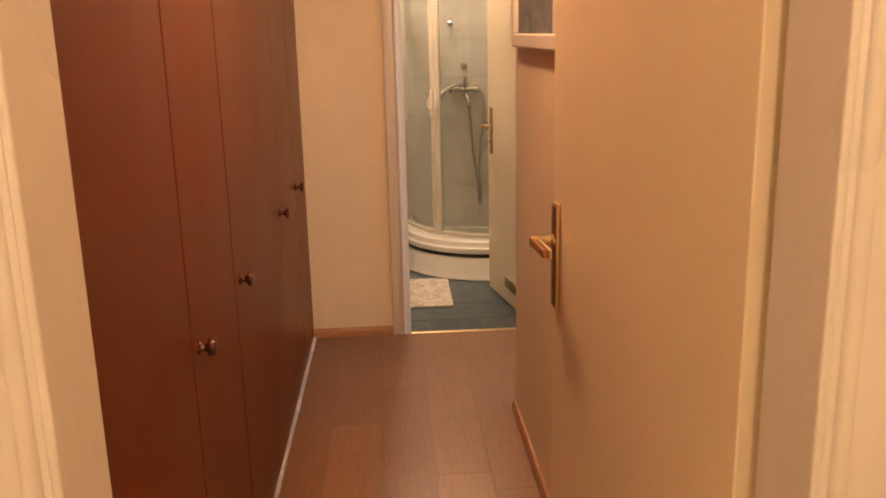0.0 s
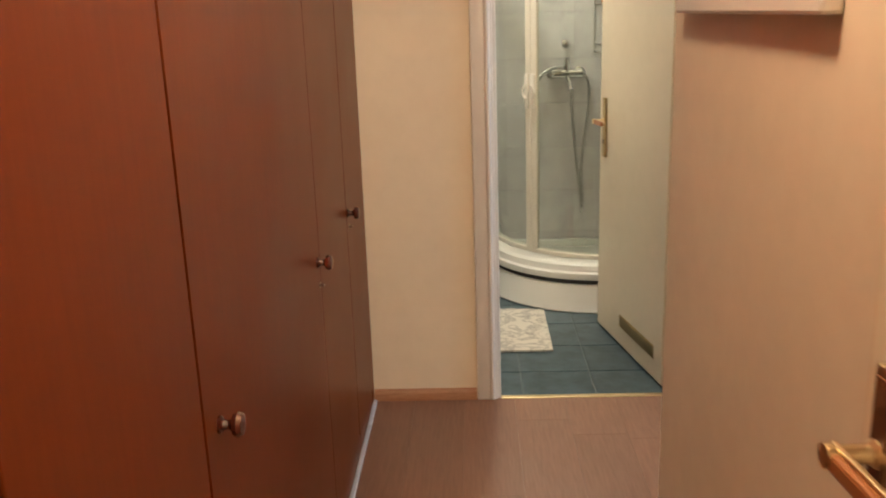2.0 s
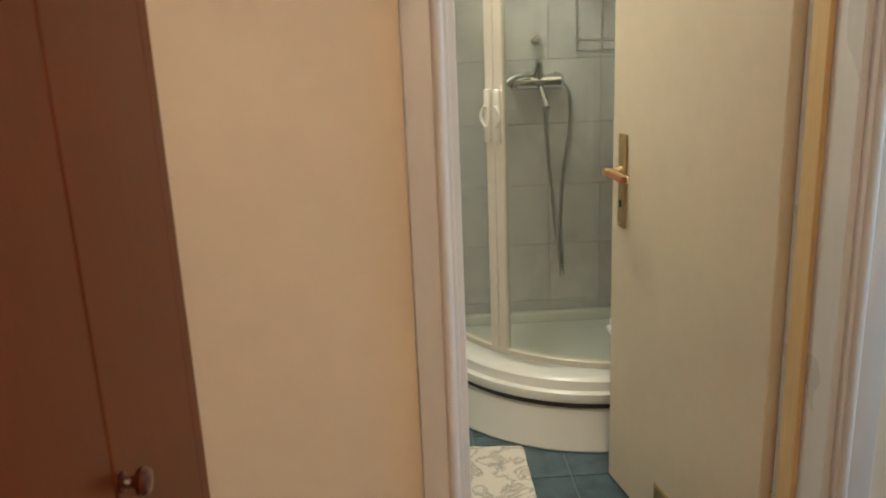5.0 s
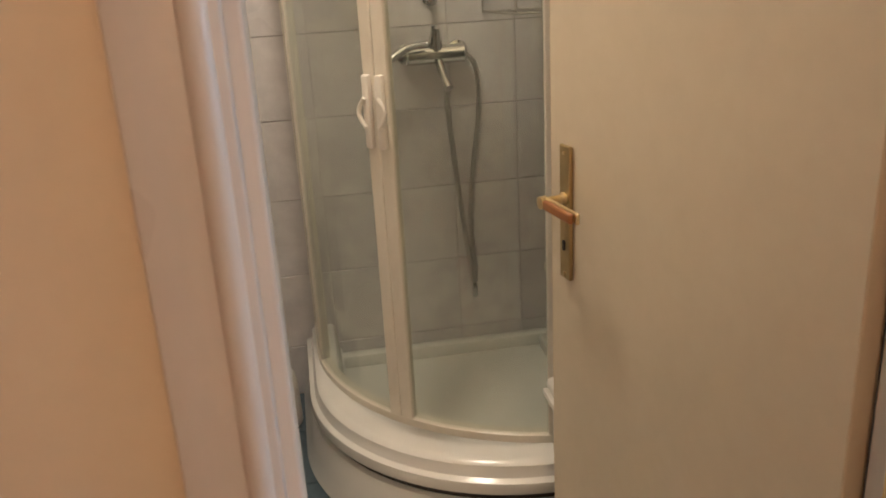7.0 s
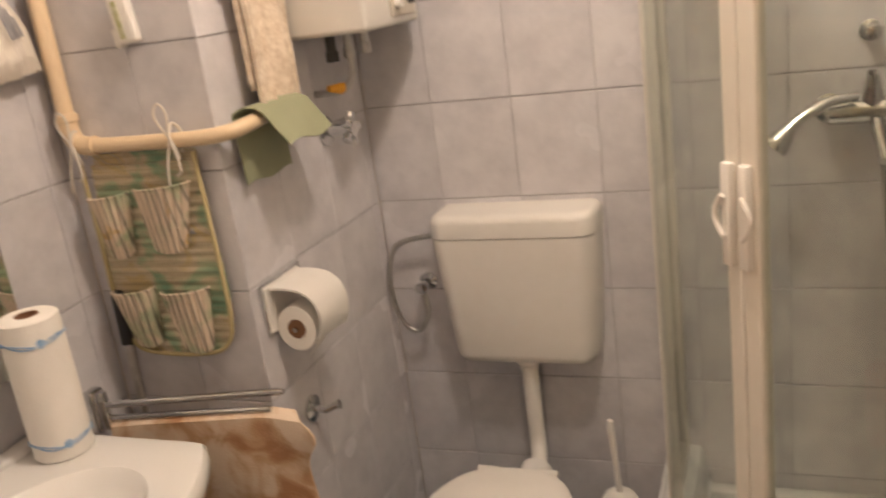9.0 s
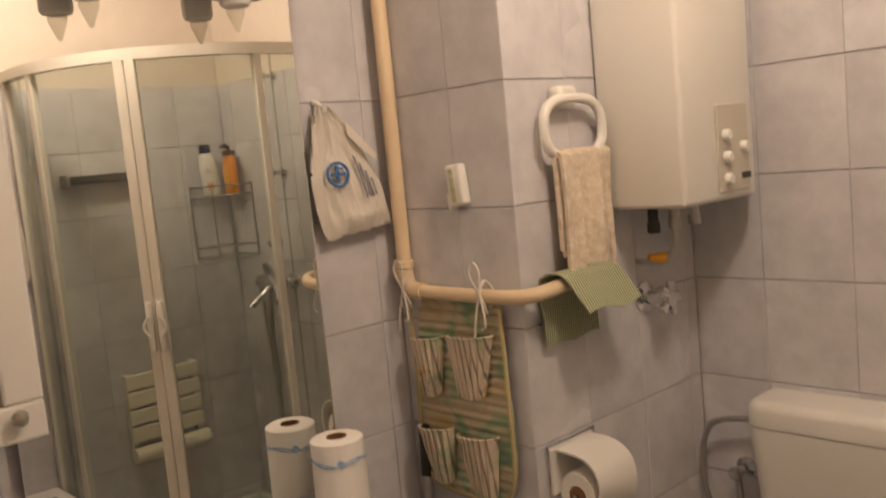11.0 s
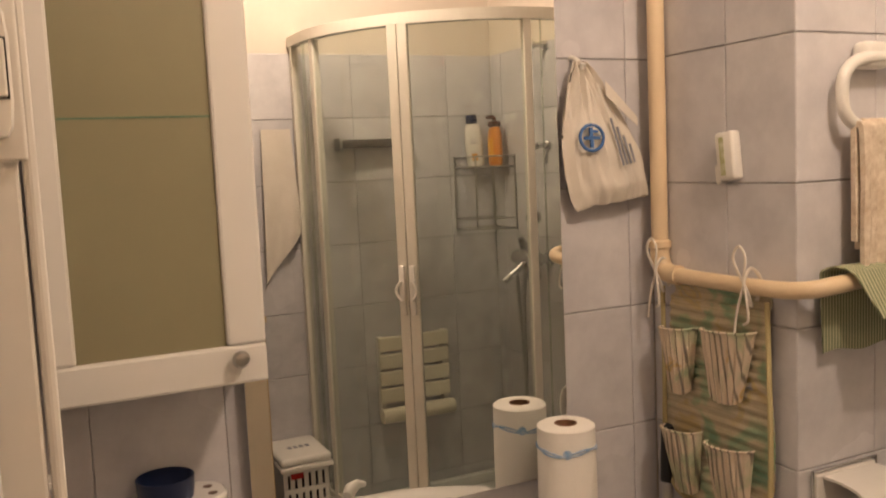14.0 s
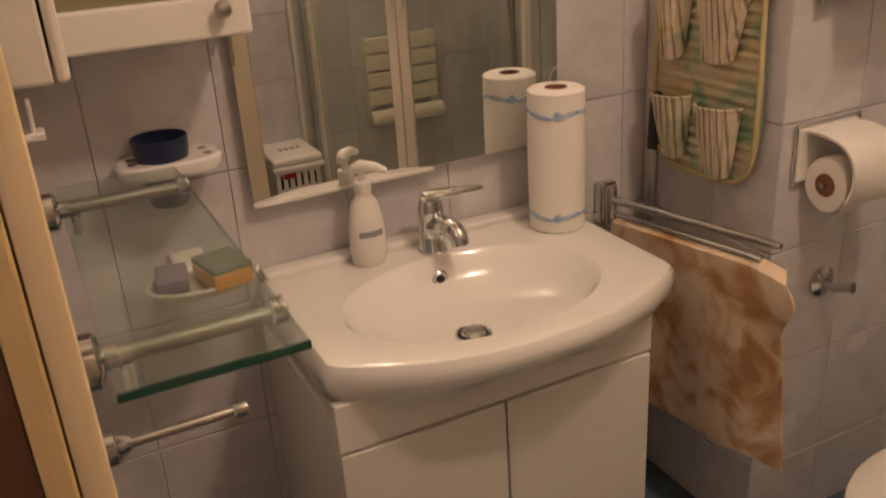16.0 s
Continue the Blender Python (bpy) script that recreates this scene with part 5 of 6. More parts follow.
bm = lathe([(0.023, -0.05), (0.047, -0.05), (0.048, -0.046), (0.048, 0.046), (0.047, 0.05), (0.023, 0.05)], 36, "y", (0.062, 0.0, -0.014))
for v in bm.verts:
    v.co.z = -0.014 + (v.co.z + 0.014) * 1.1
roll = part("roll", bm, M_PAPER, tp, "white toilet paper roll", smooth=True)
part("core", lathe([(0.0225, -0.051), (0.0235, 0.051), (0.0195, 0.051), (0.0195, -0.04), (0.002, -0.04)], 24, "y", (0.062, 0.0, -0.014)), M_CARD, tp, smooth=True)


COVER = spline([(0.013, 0, 0.078), (0.05, 0, 0.078), (0.088, 0, 0.07), (0.114, 0, 0.048), (0.124, 0, 0.016), (0.121, 0, -0.016), (0.112, 0, -0.04)], 5)


def flap(u, v):
    a = v * (len(COVER) - 1)
    i = min(len(COVER) - 2, int(a))
    p = Vector(COVER[i]).lerp(Vector(COVER[i + 1]), a - i)
    wave = 0.0
    return Vector((p.x + wave, (u - 0.5) * 0.135 + 0.012, p.z + 0.012 * (0.5 - u) * v * v))


part("cover", sheet(10, 24, flap, 0.005), M_PLASTIC, tp, "white plastic cover flap", smooth=True)
part("loose_end", sheet(8, 8, lambda u, v: Vector((0.108 - 0.03 * v * v + 0.004 * math.sin(u * 5), (u - 0.5) * 0.095 - 0.004, -0.03 - 0.05 * v + 0.02 * u * v)), 0.0008), M_PAPER, tp, "torn end of the paper", smooth=True)

# swivel towel rail with a brown printed towel, and a hook
rail = thing("towel_rail", "chrome swivel towel rail beside the basin", "towel rail", (XL, 5.603, 0.665))
part("mount", box(0.0005, -0.022, -0.05, 0.03, 0.022, 0.05, 0.008, 3), M_CHROME, rail, smooth=True)
part("pivot", lathe([(0.012, -0.045), (0.014, -0.04), (0.014, 0.04), (0.012, 0.045)], 16, "z", (0.035, 0, 0)), M_CHROME, rail, smooth=True)
part("arm", tube([(0.035, 0, 0.012), (0.452, 0.068, 0.03), (0.465, 0.07, 0.03)], [0.0085, 0.0085, 0.006], 12), M_CHROME, rail, smooth=True)
part("arm", tube([(0.035, 0.005, -0.022), (0.44, 0.05, -0.002)], 0.0075, 12), M_CHROME, rail, smooth=True)
hk = thing("towel_hook", "small chrome towel hook on the duct", "hook", (XB, 5.872, 0.545))
hk.scale = (1.25, 1.35, 1.35)
part("plate", lathe([(0.024, 0.0), (0.024, 0.005), (0.016, 0.009), (0.002, 0.01)], 20, "x"), M_CHROME, hk, smooth=True)
part("peg", tube([(0.005, 0, 0), (0.03, 0.0, -0.004), (0.05, 0.006, 0.004), (0.058, 0.008, 0.006)], [0.007, 0.006, 0.007, 0.009], 12), M_CHROME, hk, smooth=True)

M_FLORAL = bpy.data.materials.new("brown floral towel")
M_FLORAL.use_nodes = True
_n, _l = M_FLORAL.node_tree.nodes, M_FLORAL.node_tree.links
_co = _n.new("ShaderNodeTexCoord").outputs["Object"]
_a = _n.new("ShaderNodeTexNoise")
_a.inputs["Scale"].default_value, _a.inputs["Detail"].default_value, _a.inputs["Distortion"].default_value = 11.0, 9, 0.9
_l.new(_co, _a.inputs["Vector"])
_r = _n.new("ShaderNodeValToRGB")
_el = _r.color_ramp.elements
_el[0].position, _el[0].color = 0.34, (0.40, 0.21, 0.10, 1)
_el[1].position, _el[1].color = 0.58, (0.74, 0.60, 0.46, 1)
_x = _el.new(0.44)
_x.color = (0.54, 0.34, 0.19, 1)
_x = _el.new(0.51)
_x.color = (0.66, 0.48, 0.32, 1)
_l.new(_a.outputs["Fac"], _r.inputs[0])
_l.new(_r.outputs[0], _n["Principled BSDF"].inputs["Base Color"])
_n["Principled BSDF"].inputs["Roughness"].default_value = 0.95
_b = _n.new("ShaderNodeTexNoise")
_b.inputs["Scale"].default_value = 240
_l.new(_co, _b.inputs["Vector"])
_u = _n.new("ShaderNodeBump")
_u.inputs["Strength"].default_value, _u.inputs["Distance"].default_value = 0.8, 0.002
_l.new(_b.outputs["Fac"], _u.inputs["Height"])
_l.new(_u.outputs[0], _n["Principled BSDF"].inputs["Normal"])


def bath_towel(u, v):
    """Laid over the rail's lower arm; the free corner is drawn to the hook."""
    x = 0.05 + 0.44 * u
    tot = 0.42 + 0.26
    d = v * tot
    bary = 0.005 + 0.045 * (x - 0.035) / 0.405
    tip = max(0.0, (u - 0.86) / 0.14)
    if d < 0.42:
        h = 0.42 - d
        pull = tip * math.exp(-((h - 0.05) / 0.045) ** 2)
        return Vector((x + 0.05 * u * h / 0.42 + 0.045 * pull, bary - 0.014 - 0.013 * math.sin(u * 8 + 2) * min(1, h * 5) - 0.01 * pull, -0.024 + 0.025 * u - h - 0.012 * tip - 0.075 * (1 - u) * h))
    h = d - 0.42
    return Vector((x - 0.02 * u * h, bary + 0.008 + 0.005 * math.sin(u * 11) * min(1, h * 5), -0.016 + 0.025 * u - h - 0.012 * tip))


bt = tagged(part("bath_towel", sheet(30, 40, bath_towel, 0.006), M_FLORAL, None, "", True), "brown floral printed towel hanging over the rail", "towel")
bt.matrix_basis = pose(XL, 5.603, 0.665)

# slipper pouch tied to the pipe
def pouch_cloth(name, patches, band, pitch, line, depth):
    """Faded cloth in soft colour patches with fine dark lines across it, pitch apart."""
    m = bpy.data.materials.new(name)
    m.use_nodes = True
    n, l = m.node_tree.nodes, m.node_tree.links
    b = n["Principled BSDF"]
    b.inputs["Roughness"].default_value = 0.95
    co = n.new("ShaderNodeTexCoord").outputs["Object"]
    a = n.new("ShaderNodeTexNoise")
    a.inputs["Scale"].default_value, a.inputs["Detail"].default_value, a.inputs["Distortion"].default_value = 10.5, 3, 0.8
    l.new(co, a.inputs["Vector"])
    r = n.new("ShaderNodeValToRGB")
    el = r.color_ramp.elements
    el[0].position, el[0].color = patches[0][0], (*patches[0][1], 1)
    el[1].position, el[1].color = patches[-1][0], (*patches[-1][1], 1)
    for pos, col in patches[1:-1]:
        el.new(pos).color = (*col, 1)
    l.new(a.outputs["Fac"], r.inputs[0])
    w = n.new("ShaderNodeTexWave")
    w.bands_direction = band
    w.inputs["Scale"].default_value = 0.314 / pitch
    w.inputs["Distortion"].default_value = 0.8
    l.new(co, w.inputs["Vector"])
    g = n.new("ShaderNodeMapRange")
    g.inputs["From Min"].default_value, g.inputs["From Max"].default_value = 0.0, 0.22
    g.inputs["To Min"].default_value, g.inputs["To Max"].default_value = depth, 0.0
    l.new(w.outputs["Fac"], g.inputs["Value"])
    x = n.new("ShaderNodeMix")
    x.data_type = "RGBA"
    l.new(g.outputs[0], x.inputs["Factor"])
    l.new(r.outputs[0], x.inputs["A"])
    x.inputs["B"].default_value = (*line, 1)
    l.new(x.outputs["Result"], b.inputs["Base Color"])
    f = n.new("ShaderNodeTexNoise")
    f.inputs["Scale"].default_value = 260
    l.new(co, f.inputs["Vector"])
    u = n.new("ShaderNodeBump")
    u.inputs["Strength"].default_value, u.inputs["Distance"].default_value = 0.5, 0.002
    l.new(f.outputs["Fac"], u.inputs["Height"])
    l.new(u.outputs[0], b.inputs["Normal"])
    return m


M_PATCH = pouch_cloth("faded patterned fabric", ((0.30, (0.20, 0.33, 0.22)), (0.42, (0.33, 0.40, 0.25)), (0.49, (0.50, 0.44, 0.30)), (0.57, (0.55, 0.47, 0.33)), (0.64, (0.52, 0.41, 0.20)), (0.70, (0.34, 0.35, 0.38))), "Z", 0.0135, (0.30, 0.24, 0.15), 0.35)
M_PSTRIPE = pouch_cloth("pale ribbed fabric", ((0.28, (0.30, 0.42, 0.27)), (0.42, (0.52, 0.50, 0.34)), (0.50, (0.66, 0.55, 0.42)), (0.60, (0.68, 0.56, 0.43)), (0.66, (0.58, 0.40, 0.15)), (0.74, (0.30, 0.34, 0.42))), "X", 0.0165, (0.13, 0.11, 0.09), 0.8)
pouch = thing("slipper_pouch", "faded patterned cloth slipper pouch tied to the pipe", "wall pouch", (-0.915, YB - 0.03, 0.765))


def back_panel(u, v):
    w = 0.145 + 0.012 * math.sin(v * 5)
    r = 0.07
    z = v * 0.455
    if z < r:
        w -= r - math.sqrt(max(0, r * r - (r - z) ** 2))
    return Vector(((u - 0.5) * 2 * w - 0.012 * (0.5 - v), 0.012 + 0.002 * math.sin(v * 130) * (1 if v > 0.55 else 0.7) + 0.012 * (v > 0.95), z))


part("back_panel", sheet(24, 120, back_panel, 0.003), M_PATCH, pouch, smooth=True)


def pocket(cx, z0, w, h, lean, mat):
    def f(u, v):
        a = (u - 0.5) * math.pi
        rr = 0.5 + 0.5 * v
        taper = 0.62 + 0.38 * v
        rib = 0.0022 * math.sin(u * 60)
        return Vector((cx + lean * v + math.sin(a) * w / 2 * taper, -math.cos(a) * (0.014 + 0.026 * v) * (1 - 0.15 * v) - rib, z0 + h * (v - 0.12 * math.cos(a) * (1 - v) + 0.10 * (u - 0.5) * v)))
    bm = sheet(40, 16, f)
    tube([f(k / 20, 1.0) for k in range(21)], 0.003, 6, bm=bm)
    return part("pocket", bm, mat, pouch, "ribbed cloth pocket", smooth=True)


pocket(-0.07, 0.035, 0.115, 0.12, -0.012, M_PSTRIPE)
pocket(0.06, 0.025, 0.125, 0.13, -0.006, M_PSTRIPE)
pocket(-0.085, 0.245, 0.105, 0.125, 0.0, M_PSTRIPE)
pocket(0.045, 0.255, 0.14, 0.13, 0.01, M_PSTRIPE)
part("binding", tube(spline([(-0.15, 0.01, 0.45), (-0.148, 0.008, 0.25), (-0.146, 0.006, 0.09), (-0.12, 0.006, 0.02), (-0.06, 0.006, 0.0), (0.06, 0.006, 0.0), (0.125, 0.006, 0.022), (0.15, 0.006, 0.09), (0.148, 0.008, 0.3), (0.142, 0.01, 0.45)], 6), 0.005, 8), material("cream binding", (0.5, 0.42, 0.22), 0.9, vary=0.08), pouch, smooth=True)
for x in (-0.135, 0.115):
    bm = tube(spline([(x, 0.0, 0.44), (x + 0.006, -0.018, 0.47), (x + 0.002, -0.022, 0.49), (x - 0.002, 0.0, 0.512), (x, 0.022, 0.49), (x, 0.012, 0.45)], 5), 0.0035, 6)
    tube(spline([(x + 0.002, -0.022, 0.485), (x - 0.02, -0.026, 0.53), (x - 0.008, -0.024, 0.555), (x + 0.008, -0.024, 0.535), (x + 0.002, -0.024, 0.485)], 5), 0.0025, 6, bm=bm)
    tube(spline([(x + 0.002, -0.022, 0.485), (x + 0.016, -0.028, 0.45), (x + 0.02, -0.03, 0.42), (x + 0.008, -0.03, 0.41)], 5), 0.0025, 6, bm=bm)
    tube(spline([(x + 0.002, -0.022, 0.485), (x - 0.012, -0.026, 0.43), (x - 0.02, -0.026, 0.385)], 5), 0.0025, 6, bm=bm)
    part("tie_cord", bm, M_COTTON, pouch, "knotted cream cord", smooth=True)

# broom handle in the corner
br = thing("broom_handle", "grey stick with a black grip leaning in the corner", "broom", (-1.055, YB - 0.03, F))
part("stick", tube([(0, -0.03, 0.0), (0, 0.005, 0.86)], 0.011, 12), M_STEEL, br, smooth=True)
part("grip", tube([(0, 0.0, 0.86), (0, 0.003, 0.862), (0, 0.008, 0.985), (0, 0.008, 0.99)], [0.011, 0.015, 0.015, 0.01], 14), M_BLACK, br, smooth=True)

# soap dish and cup on the wall, sponge dish beneath
dish = thing("cup_holder", "white ceramic wall holder with drilled holes", "holder", (XL, 4.665, 0.945))
bm = bmesh.new()
op = [(0.055 + 0.055 * math.copysign(abs(math.cos(a)) ** 0.7, math.cos(a)), 0.088 * math.copysign(abs(math.sin(a)) ** 0.7, math.sin(a))) for a in [2 * math.pi * k / 40 for k in range(40)]]
part("plate", loft([[(x * 0.9 + 0.004, y * 0.93, -0.004) for x, y in op], [(x, y, 0.006) for x, y in op], [(x, y, 0.018) for x, y in op], [(x * 0.94 + 0.003, y * 0.95, 0.022) for x, y in op]]), M_CERAMIC, dish, smooth=True)
for x, y in ((0.04, 0.06), (0.075, 0.062), (0.07, -0.062), (0.04, -0.06)):
    part("hole", lathe([(0.008, 0.0215), (0.008, 0.0226), (0.001, 0.0227)], 14, "z", (x, y, 0)), M_INLAY, dish)
cup = thing("tooth_cup", "dark navy plastic cup in the wall holder", "cup", (XL + 0.055, 4.655, 0.885))
part("cup", lathe([(0.03, 0.0), (0.033, 0.003), (0.042, 0.07), (0.046, 0.098), (0.047, 0.118), (0.045, 0.119), (0.04, 0.07), (0.031, 0.012), (0.002, 0.008)], 32), M_NAVY, cup, smooth=True)
sd = thing("sponge_dish", "white oval dish on the basin's edge for sponges", "dish", (-0.955, 4.668, 0.765))
op = [(0.06 * math.cos(a), 0.095 * math.sin(a)) for a in [2 * math.pi * k / 36 for k in range(36)]]
part("bowl", loft([[(x * 0.8, y * 0.85, 0.0) for x, y in op], [(x, y, 0.016) for x, y in op], [(x * 0.96, y * 0.96, 0.02) for x, y in op], [(x * 0.82, y * 0.86, 0.008) for x, y in op]]), M_PLASTIC, sd, smooth=True)
part("wall_arm", box(-0.163, -0.03, 0.0, -0.03, 0.03, 0.01, 0.003), M_PLASTIC, sd)
sg = thing("sponge", "orange sponge with a grey green scourer", "sponge", (-0.945, 4.70, 0.775), 12)
part("foam", box(-0.045, -0.035, 0.0, 0.045, 0.035, 0.028, 0.004), M_FOAM, sg)
part("scourer", box(-0.045, -0.035, 0.0285, 0.045, 0.035, 0.038, 0.003), M_GREEN, sg)
sg2 = thing("sponge", "dull violet sponge in the white dish", "sponge", (-0.965, 4.62, 0.775), -8)
part("foam", box(-0.04, -0.026, 0.0, 0.04, 0.026, 0.026, 0.005), M_PURPLE, sg2)

# glass shelf on two chrome arms, and a lower arm
shelf = thing("glass_shelf", "glass shelf on chrome wall arms", "shelf", (0, YN, 1.0))
gs = part("shelf_pane", box(-0.86, 0.028, 0.0, -0.245, 0.192, 0.008), M_SHELFG, shelf, "clear glass pane")
gs.visible_shadow = False
part("green_edge", box(-0.2447, 0.0275, 0.0, -0.2417, 0.1925, 0.0082), M_GEDGE, shelf, "dark green glass edge")
part("green_edge", box(-0.86, 0.1922, 0.001, -0.245, 0.1935, 0.007), M_SHELFG, shelf)
for x in (-0.35, -0.815):
    a = part("arm", tube([(x, 0.03, -0.011), (x, 0.196, -0.011)], 0.0085, 14), M_STEEL, shelf, smooth=True)
    part("flange", lathe([(0.027, 0.0), (0.027, 0.02), (0.022, 0.025), (0.012, 0.027), (0.012, 0.04)], 24, "y", (x, 0, -0.011)), M_CHROME, shelf, smooth=True)
    part("clamp", lathe([(0.0125, 0.185), (0.014, 0.188), (0.014, 0.2), (0.006, 0.203)], 18, "y", (x, 0, -0.009)), M_CHROME, shelf, smooth=True)
    part("set_screw", lathe([(0.007, -0.04), (0.007, -0.012)], 12, "z", (x, 0.045, -0.008)), M_CHROME, shelf, smooth=True)
low = thing("shelf_arm", "bare chrome arm of a lower glass shelf", "bracket", (-0.66, YN, 0.70))
part("flange", lathe([(0.025, 0.0), (0.025, 0.02), (0.018, 0.025), (0.010, 0.04)], 22, "y"), M_CHROME, low, smooth=True)
part("arm", tube([(0, 0.03, 0), (0, 0.185, 0)], 0.0075, 12), M_STEEL, low, smooth=True)
part("knob", lathe([(0.010, 0.18), (0.012, 0.185), (0.011, 0.2), (0.003, 0.203)], 16, "y"), M_CHROME, low, smooth=True)
tb = thing("toothbrush_cup", "white toothbrush heads in a small wall clip", "toothbrush", (-0.95, YN, 1.06))
part("clip", box(-0.02, 0.0005, 0.0, 0.02, 0.035, 0.012, 0.003), M_PLASTIC, tb)
for k in range(4):
    part("brush", tube([(-0.012 + 0.008 * k, 0.02, 0.0), (-0.02 + 0.014 * k, 0.022, 0.055)], [0.004, 0.003], 8), M_PLASTIC, tb, smooth=True)
rb = thing("bucket", "red plastic bucket on the floor by the cabinet", "bucket", (-0.55, 4.62, F))
part("pail", lathe([(0.085, 0.0), (0.09, 0.004), (0.115, 0.2), (0.12, 0.202), (0.12, 0.208), (0.11, 0.206), (0.086, 0.01), (0.002, 0.008)], 32), M_RED2, rb, smooth=True)

# laundry basket behind the door
lb = thing("laundry_basket", "white slotted plastic basket with a lid on the tray's rim", "basket", (0.765, 5.345, 0.181))
BH_, YA, YZ = 0.165, -0.05, 0.135
part("back_wall", box(-0.125, YZ - 0.007, 0.0, 0.125, YZ, BH_, 0.002), M_PLASTIC, lb)
part("side_wall", box(0.118, YA, 0.0, 0.125, YZ - 0.0075, BH_, 0.002), M_PLASTIC, lb)
part("end_wall", box(-0.117, YA, 0.0, 0.117, YA + 0.007, BH_, 0.002), M_PLASTIC, lb)
part("bottom", box(-0.117, YA + 0.0075, 0.0, 0.117, YZ - 0.0075, 0.007), M_PLASTIC, lb)
bm = bmesh.new()
for k in range(7):
    y0 = YA + k * (YZ - YA - 0.018) / 6
    box(-0.125, y0, 0.0, -0.118, y0 + 0.017, BH_, bm=bm)
for z in (0.0, 0.06, 0.135):
    box(-0.1265, YA, z, -0.1175, YZ - 0.0075, z + 0.018, bm=bm)
part("slotted_wall", bm, M_PLASTIC, lb, "slotted front wall")
# added black sheet, paints the shade seen through the slots
part("inside_shade", box(-0.112, YA + 0.008, 0.01, -0.108, YZ - 0.01, BH_ - 0.01), M_SEAL, lb)
part("lid", box(-0.14, YA - 0.01, BH_ + 0.0065, 0.135, YZ + 0.012, BH_ + 0.04, 0.014, 3), M_PLASTIC, lb, "white lid", smooth=True)
part("lid_rim", box(-0.147, YA - 0.014, BH_ - 0.012, 0.14, YZ + 0.016, BH_ + 0.006, 0.004), M_PLASTIC, lb)
for k in range(4):
    part("lid_slot", box(-0.02, 0.005 + 0.024 * k, BH_ + 0.0395, 0.01, 0.02 + 0.024 * k, BH_ + 0.0412), M_GREYINK, lb)
part("red_tag", box(-0.129, -0.02, 0.118, -0.127, 0.03, 0.14), M_RED2, lb)

# plastic sheet on the side wall
ps = tagged(part("plastic_sheet", sheet(14, 24, lambda u, v: Vector((-0.012 - 0.012 * math.sin(u * 7 + v * 3) * v - 0.01 * v, (u - 0.5) * 0.14 + 0.04 * (v - 0.5) * (u - 0.4), -v * 0.62 + 0.2 * u * v)), 0.002), M_COTTON, None, "", True), "creased white plastic sheet hanging on the tiles", "bag")
ps.matrix_basis = pose(XR, 5.42, 1.66)

# bath mat
def mat_top(u, v):
    return Vector((-0.11 + 0.43 * u + 0.004 * noise.noise(Vector((v * 6, 0, 1))), 4.885 + 0.60 * v + 0.004 * noise.noise(Vector((u * 6, 2, 1))) - 0.03 * u * v, F + 0.012 + 0.002 * noise.noise(Vector((u * 9, v * 9, 0)))))


bmat = tagged(part("bath_mat", sheet(30, 40, mat_top, 0.009), M_RUG, None, "", True), "white bath mat with grey marbling before the shower", "mat")

# ---- ceiling lamps ----
for nm, at, lab in (("ceiling_lamp", BATH_LAMP, "round ceiling lamp in the bathroom"), ("ceiling_lamp", HALL_LAMP, "round ceiling lamp in the hall"), ("ceiling_lamp", (0.0, -0.9, 2.3), "round ceiling lamp in the first room")):
    lamp = thing(nm, lab, "lamp", (at[0], at[1], HC))
    part("base", lathe([(0.06, -0.001), (0.06, -0.02), (0.03, -0.025)], 24), M_PLASTIC, lamp, smooth=True)
    if at[2] < HC - 0.15:
        part("pendant_rod", lathe([(0.006, -0.024), (0.006, at[2] - HC + 0.12)], 10), M_PLASTIC, lamp)

# ---- tiles and planks ----
tile_meshes = {}


def tile_mesh(w, h, d=TB, c=0.0014):
    """A tile of w by h, its back at z = 0, with chamfered edges."""
    key = (round(w, 4), round(h, 4))
    if key not in tile_meshes:
        bm = bmesh.new()
        rows = []
        for z, i in ((0, 0), (d - c, 0), (d, c)):
            rows.append([bm.verts.new((sx * (w / 2 - i), sy * (h / 2 - i), z)) for sx, sy in ((-1, -1), (1, -1), (1, 1), (-1, 1))])
        for a, b in zip(rows, rows[1:]):
            for k in range(4):
                bm.faces.new((a[k], a[(k + 1) % 4], b[(k + 1) % 4], b[k]))
        bm.faces.new(rows[-1])
        me = bpy.data.meshes.new("tile")
        bm.to_mesh(me)
        bm.free()
        tile_meshes[key] = me
    return tile_meshes[key]


def cuts(lo, hi, joint, pitch):
    k = math.ceil((lo - joint) / pitch + 1e-6)
    c = [lo]
    while joint + k * pitch < hi - 0.004:
        if joint + k * pitch - c[-1] > 0.012:
            c.append(joint + k * pitch)
        k += 1
    return c + [hi]


def tiles(parent, mat, origin, u, v, us, vs, gap=0.0022, skip=None, gap_u=None):
    """Tiles between the cuts us and vs in the plane through origin spanned by u and v; they stand out along u x v."""
    u, v = Vector(u), Vector(v)
    n = u.cross(v)
    for a, b in zip(us, us[1:]):
        for c, d in zip(vs, vs[1:]):
            if skip and skip((a + b) / 2, (c + d) / 2):
                continue
            if b - a < gap * 2 or d - c < gap * 2:
                continue
            me = tile_mesh(b - a - (gap_u or gap), d - c - gap, TB, 0.0004 if gap < 0.001 else 0.0014)
            if not me.materials:
                me.materials.append(mat)
            ob = new("tile", me)
            ob.parent = parent
            p = Vector(origin) + u * (a + b) / 2 + v * (c + d) / 2
            m = Matrix((u, v, n)).transposed().to_4x4()
            m.translation = p
            ob.matrix_basis = m


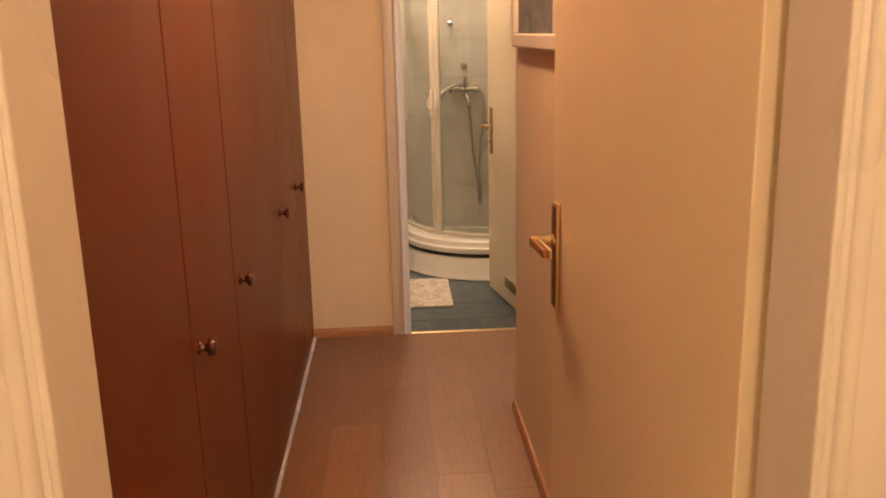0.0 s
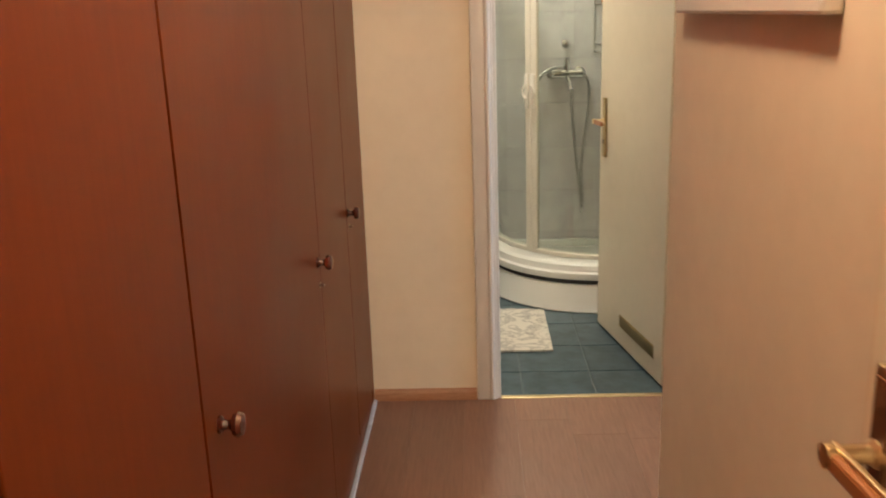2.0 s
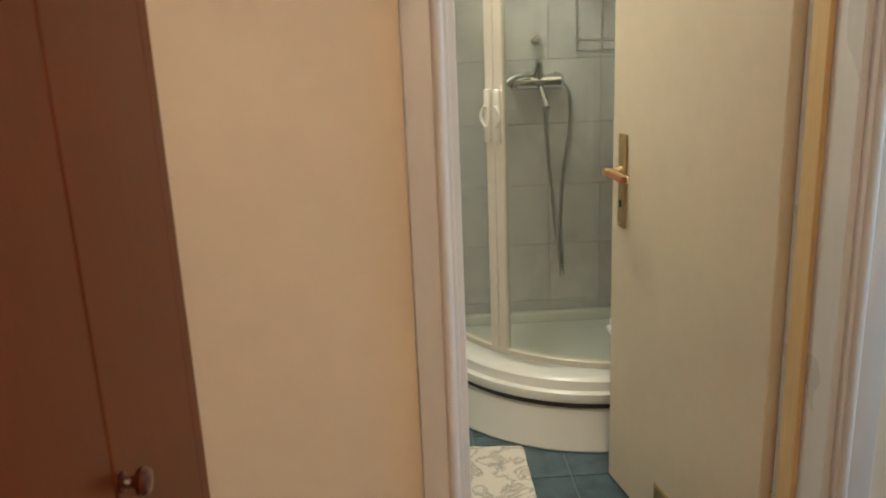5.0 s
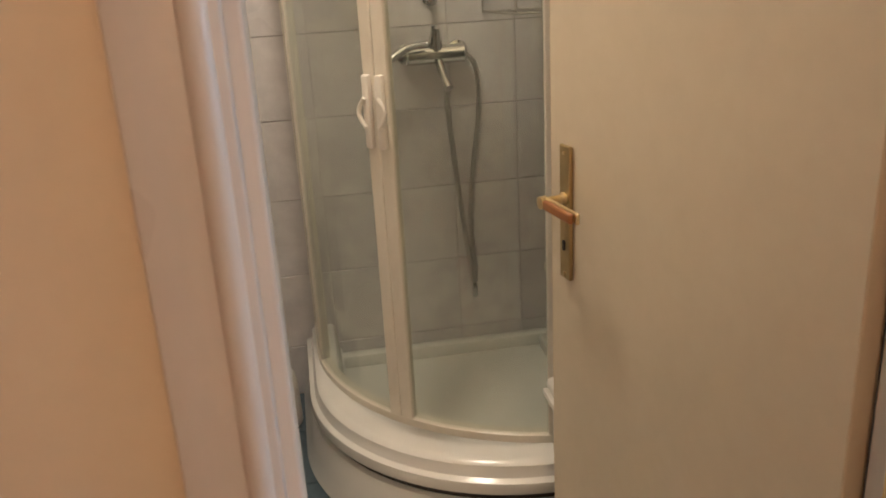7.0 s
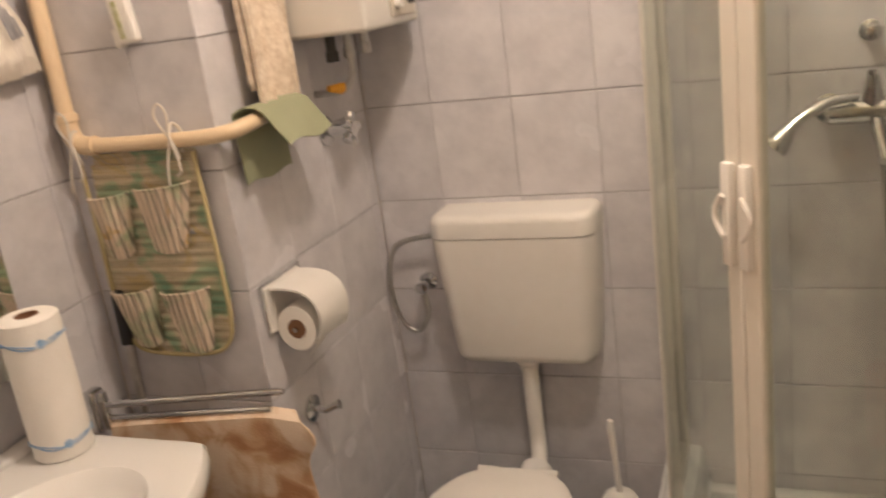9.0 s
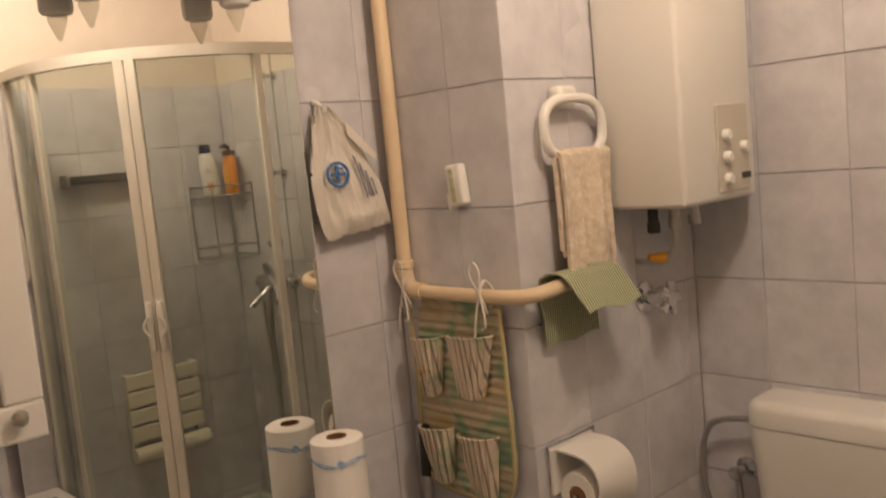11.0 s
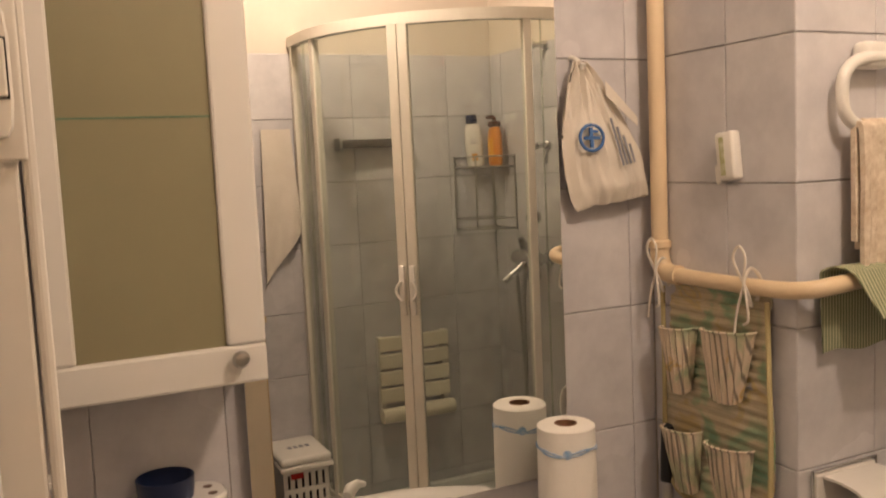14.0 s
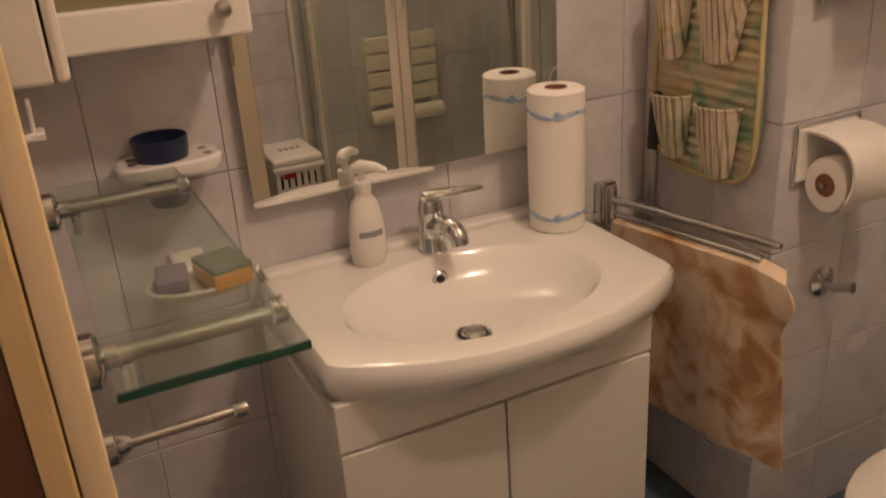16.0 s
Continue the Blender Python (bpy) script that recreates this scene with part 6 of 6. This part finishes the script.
def grout(parent, x0, y0, z0, x1, y1, z1):
    part("grout", box(x0, y0, z0, x1, y1, z1), M_GROUT, parent, "grey tile joints")


ZS = cuts(F, ZT, ZT, JT)
JW = 0.222
E2 = 0.0025
grout(wall_left, XL - TB - 0.001, YN - TB, F, XL - TB + E2, YB, ZT - 0.001)
tiles(wall_left, M_TILE, (XL - TB, 0, 0), (0, 1, 0), (0, 0, 1), cuts(YN, YB, 4.549, JW), ZS, 0.0028, None, 0.0013)
grout(wall_duct, XL, YB + TB - E2, F, XB - TB, YB + TB + 0.001, ZT - 0.001)
tiles(wall_duct, M_TILE, (0, YB + TB, 0), (1, 0, 0), (0, 0, 1), cuts(XL, XB, -0.893, JW), ZS, 0.0028, None, 0.0013)
grout(wall_duct, XB - TB - 0.001, YB + TB, F, XB - TB + E2, YF, ZT - 0.001)
tiles(wall_duct, M_TILE, (XB - TB, 0, 0), (0, 1, 0), (0, 0, 1), cuts(YB, YF, YB + 0.205, JW), ZS, 0.0028, None, 0.0013)
grout(wall_far, XB, YF + TB - E2, F, XR, YF + TB + 0.001, ZT - 0.001)
tiles(wall_far, M_TILE, (0, YF + TB, 0), (1, 0, 0), (0, 0, 1), cuts(XB, XR, -0.085, JW), ZS, 0.0028, None, 0.0013)
grout(wall_right, XR + TB - E2, YN, F, XR + TB + 0.001, YF, ZT - 0.001)
tiles(wall_right, M_TILE, (XR + TB, 0, 0), (0, -1, 0), (0, 0, 1), cuts(-YF, -YN, -YF, JW), ZS, 0.0028, None, 0.0013)
grout(wall_end, XL, YN - TB - 0.001, F, -0.035, YN - TB + E2, ZT - 0.001)
tiles(wall_end, M_TILE, (0, YN - TB, 0), (-1, 0, 0), (0, 0, 1), cuts(0.035, -XL, 0.16, JW), ZS, 0.0028, None, 0.0013)
grout(wall_end, 0.842, YN - TB - 0.001, F, XR, YN - TB + E2, ZT - 0.001)
tiles(wall_end, M_TILE, (0, YN - TB, 0), (-1, 0, 0), (0, 0, 1), cuts(-XR, -0.842, -0.5, JW), ZS, 0.0028, None, 0.0013)
# floor tiles
tile_meshes.clear()
tiles(floor_bath, M_FTILE, (0, 0, F - 0.006), (1, 0, 0), (0, 1, 0), cuts(XL, XR, 0.155, 0.30), cuts(YE + 0.014, YF, 4.66, 0.30), 0.005,
      lambda x, y: x < XB and y > YB + 0.1)
# laminate planks
tile_meshes.clear()
floor_planks = tagged(new("floor_planks"), "reddish oak laminate hall floor in long planks", "floor", "", "structure")
rng = random.Random(4)
k = 0
x = -1.05
while x < 1.05:
    y = -2.3 + rng.uniform(-1.0, 0)
    while y < YE:
        a, b = max(y, -2.3), min(y + 1.285, YE - 0.0)
        if b - a > 0.05 and not (a > YD and x + 0.193 < XW - 0.02):
            hi = min(x + 0.193, 1.05)
            tiles(floor_planks, M_PLANK, (0, 0, -0.006), (1, 0, 0), (0, 1, 0), [x, hi], [a, b], 0.0005)
        y += 1.285
    x += 0.193
y = 3.27
while y < YE - 0.01:
    hi = min(y + 0.193, YE)
    x = 1.06 + rng.uniform(-0.5, 0) * 0
    while x < 2.9:
        tiles(floor_planks, M_PLANK, (0, 0, -0.006), (1, 0, 0), (0, 1, 0), [x, min(x + 1.0, 2.9)], [y, hi], 0.0005)
        x += 1.0
    y += 0.193
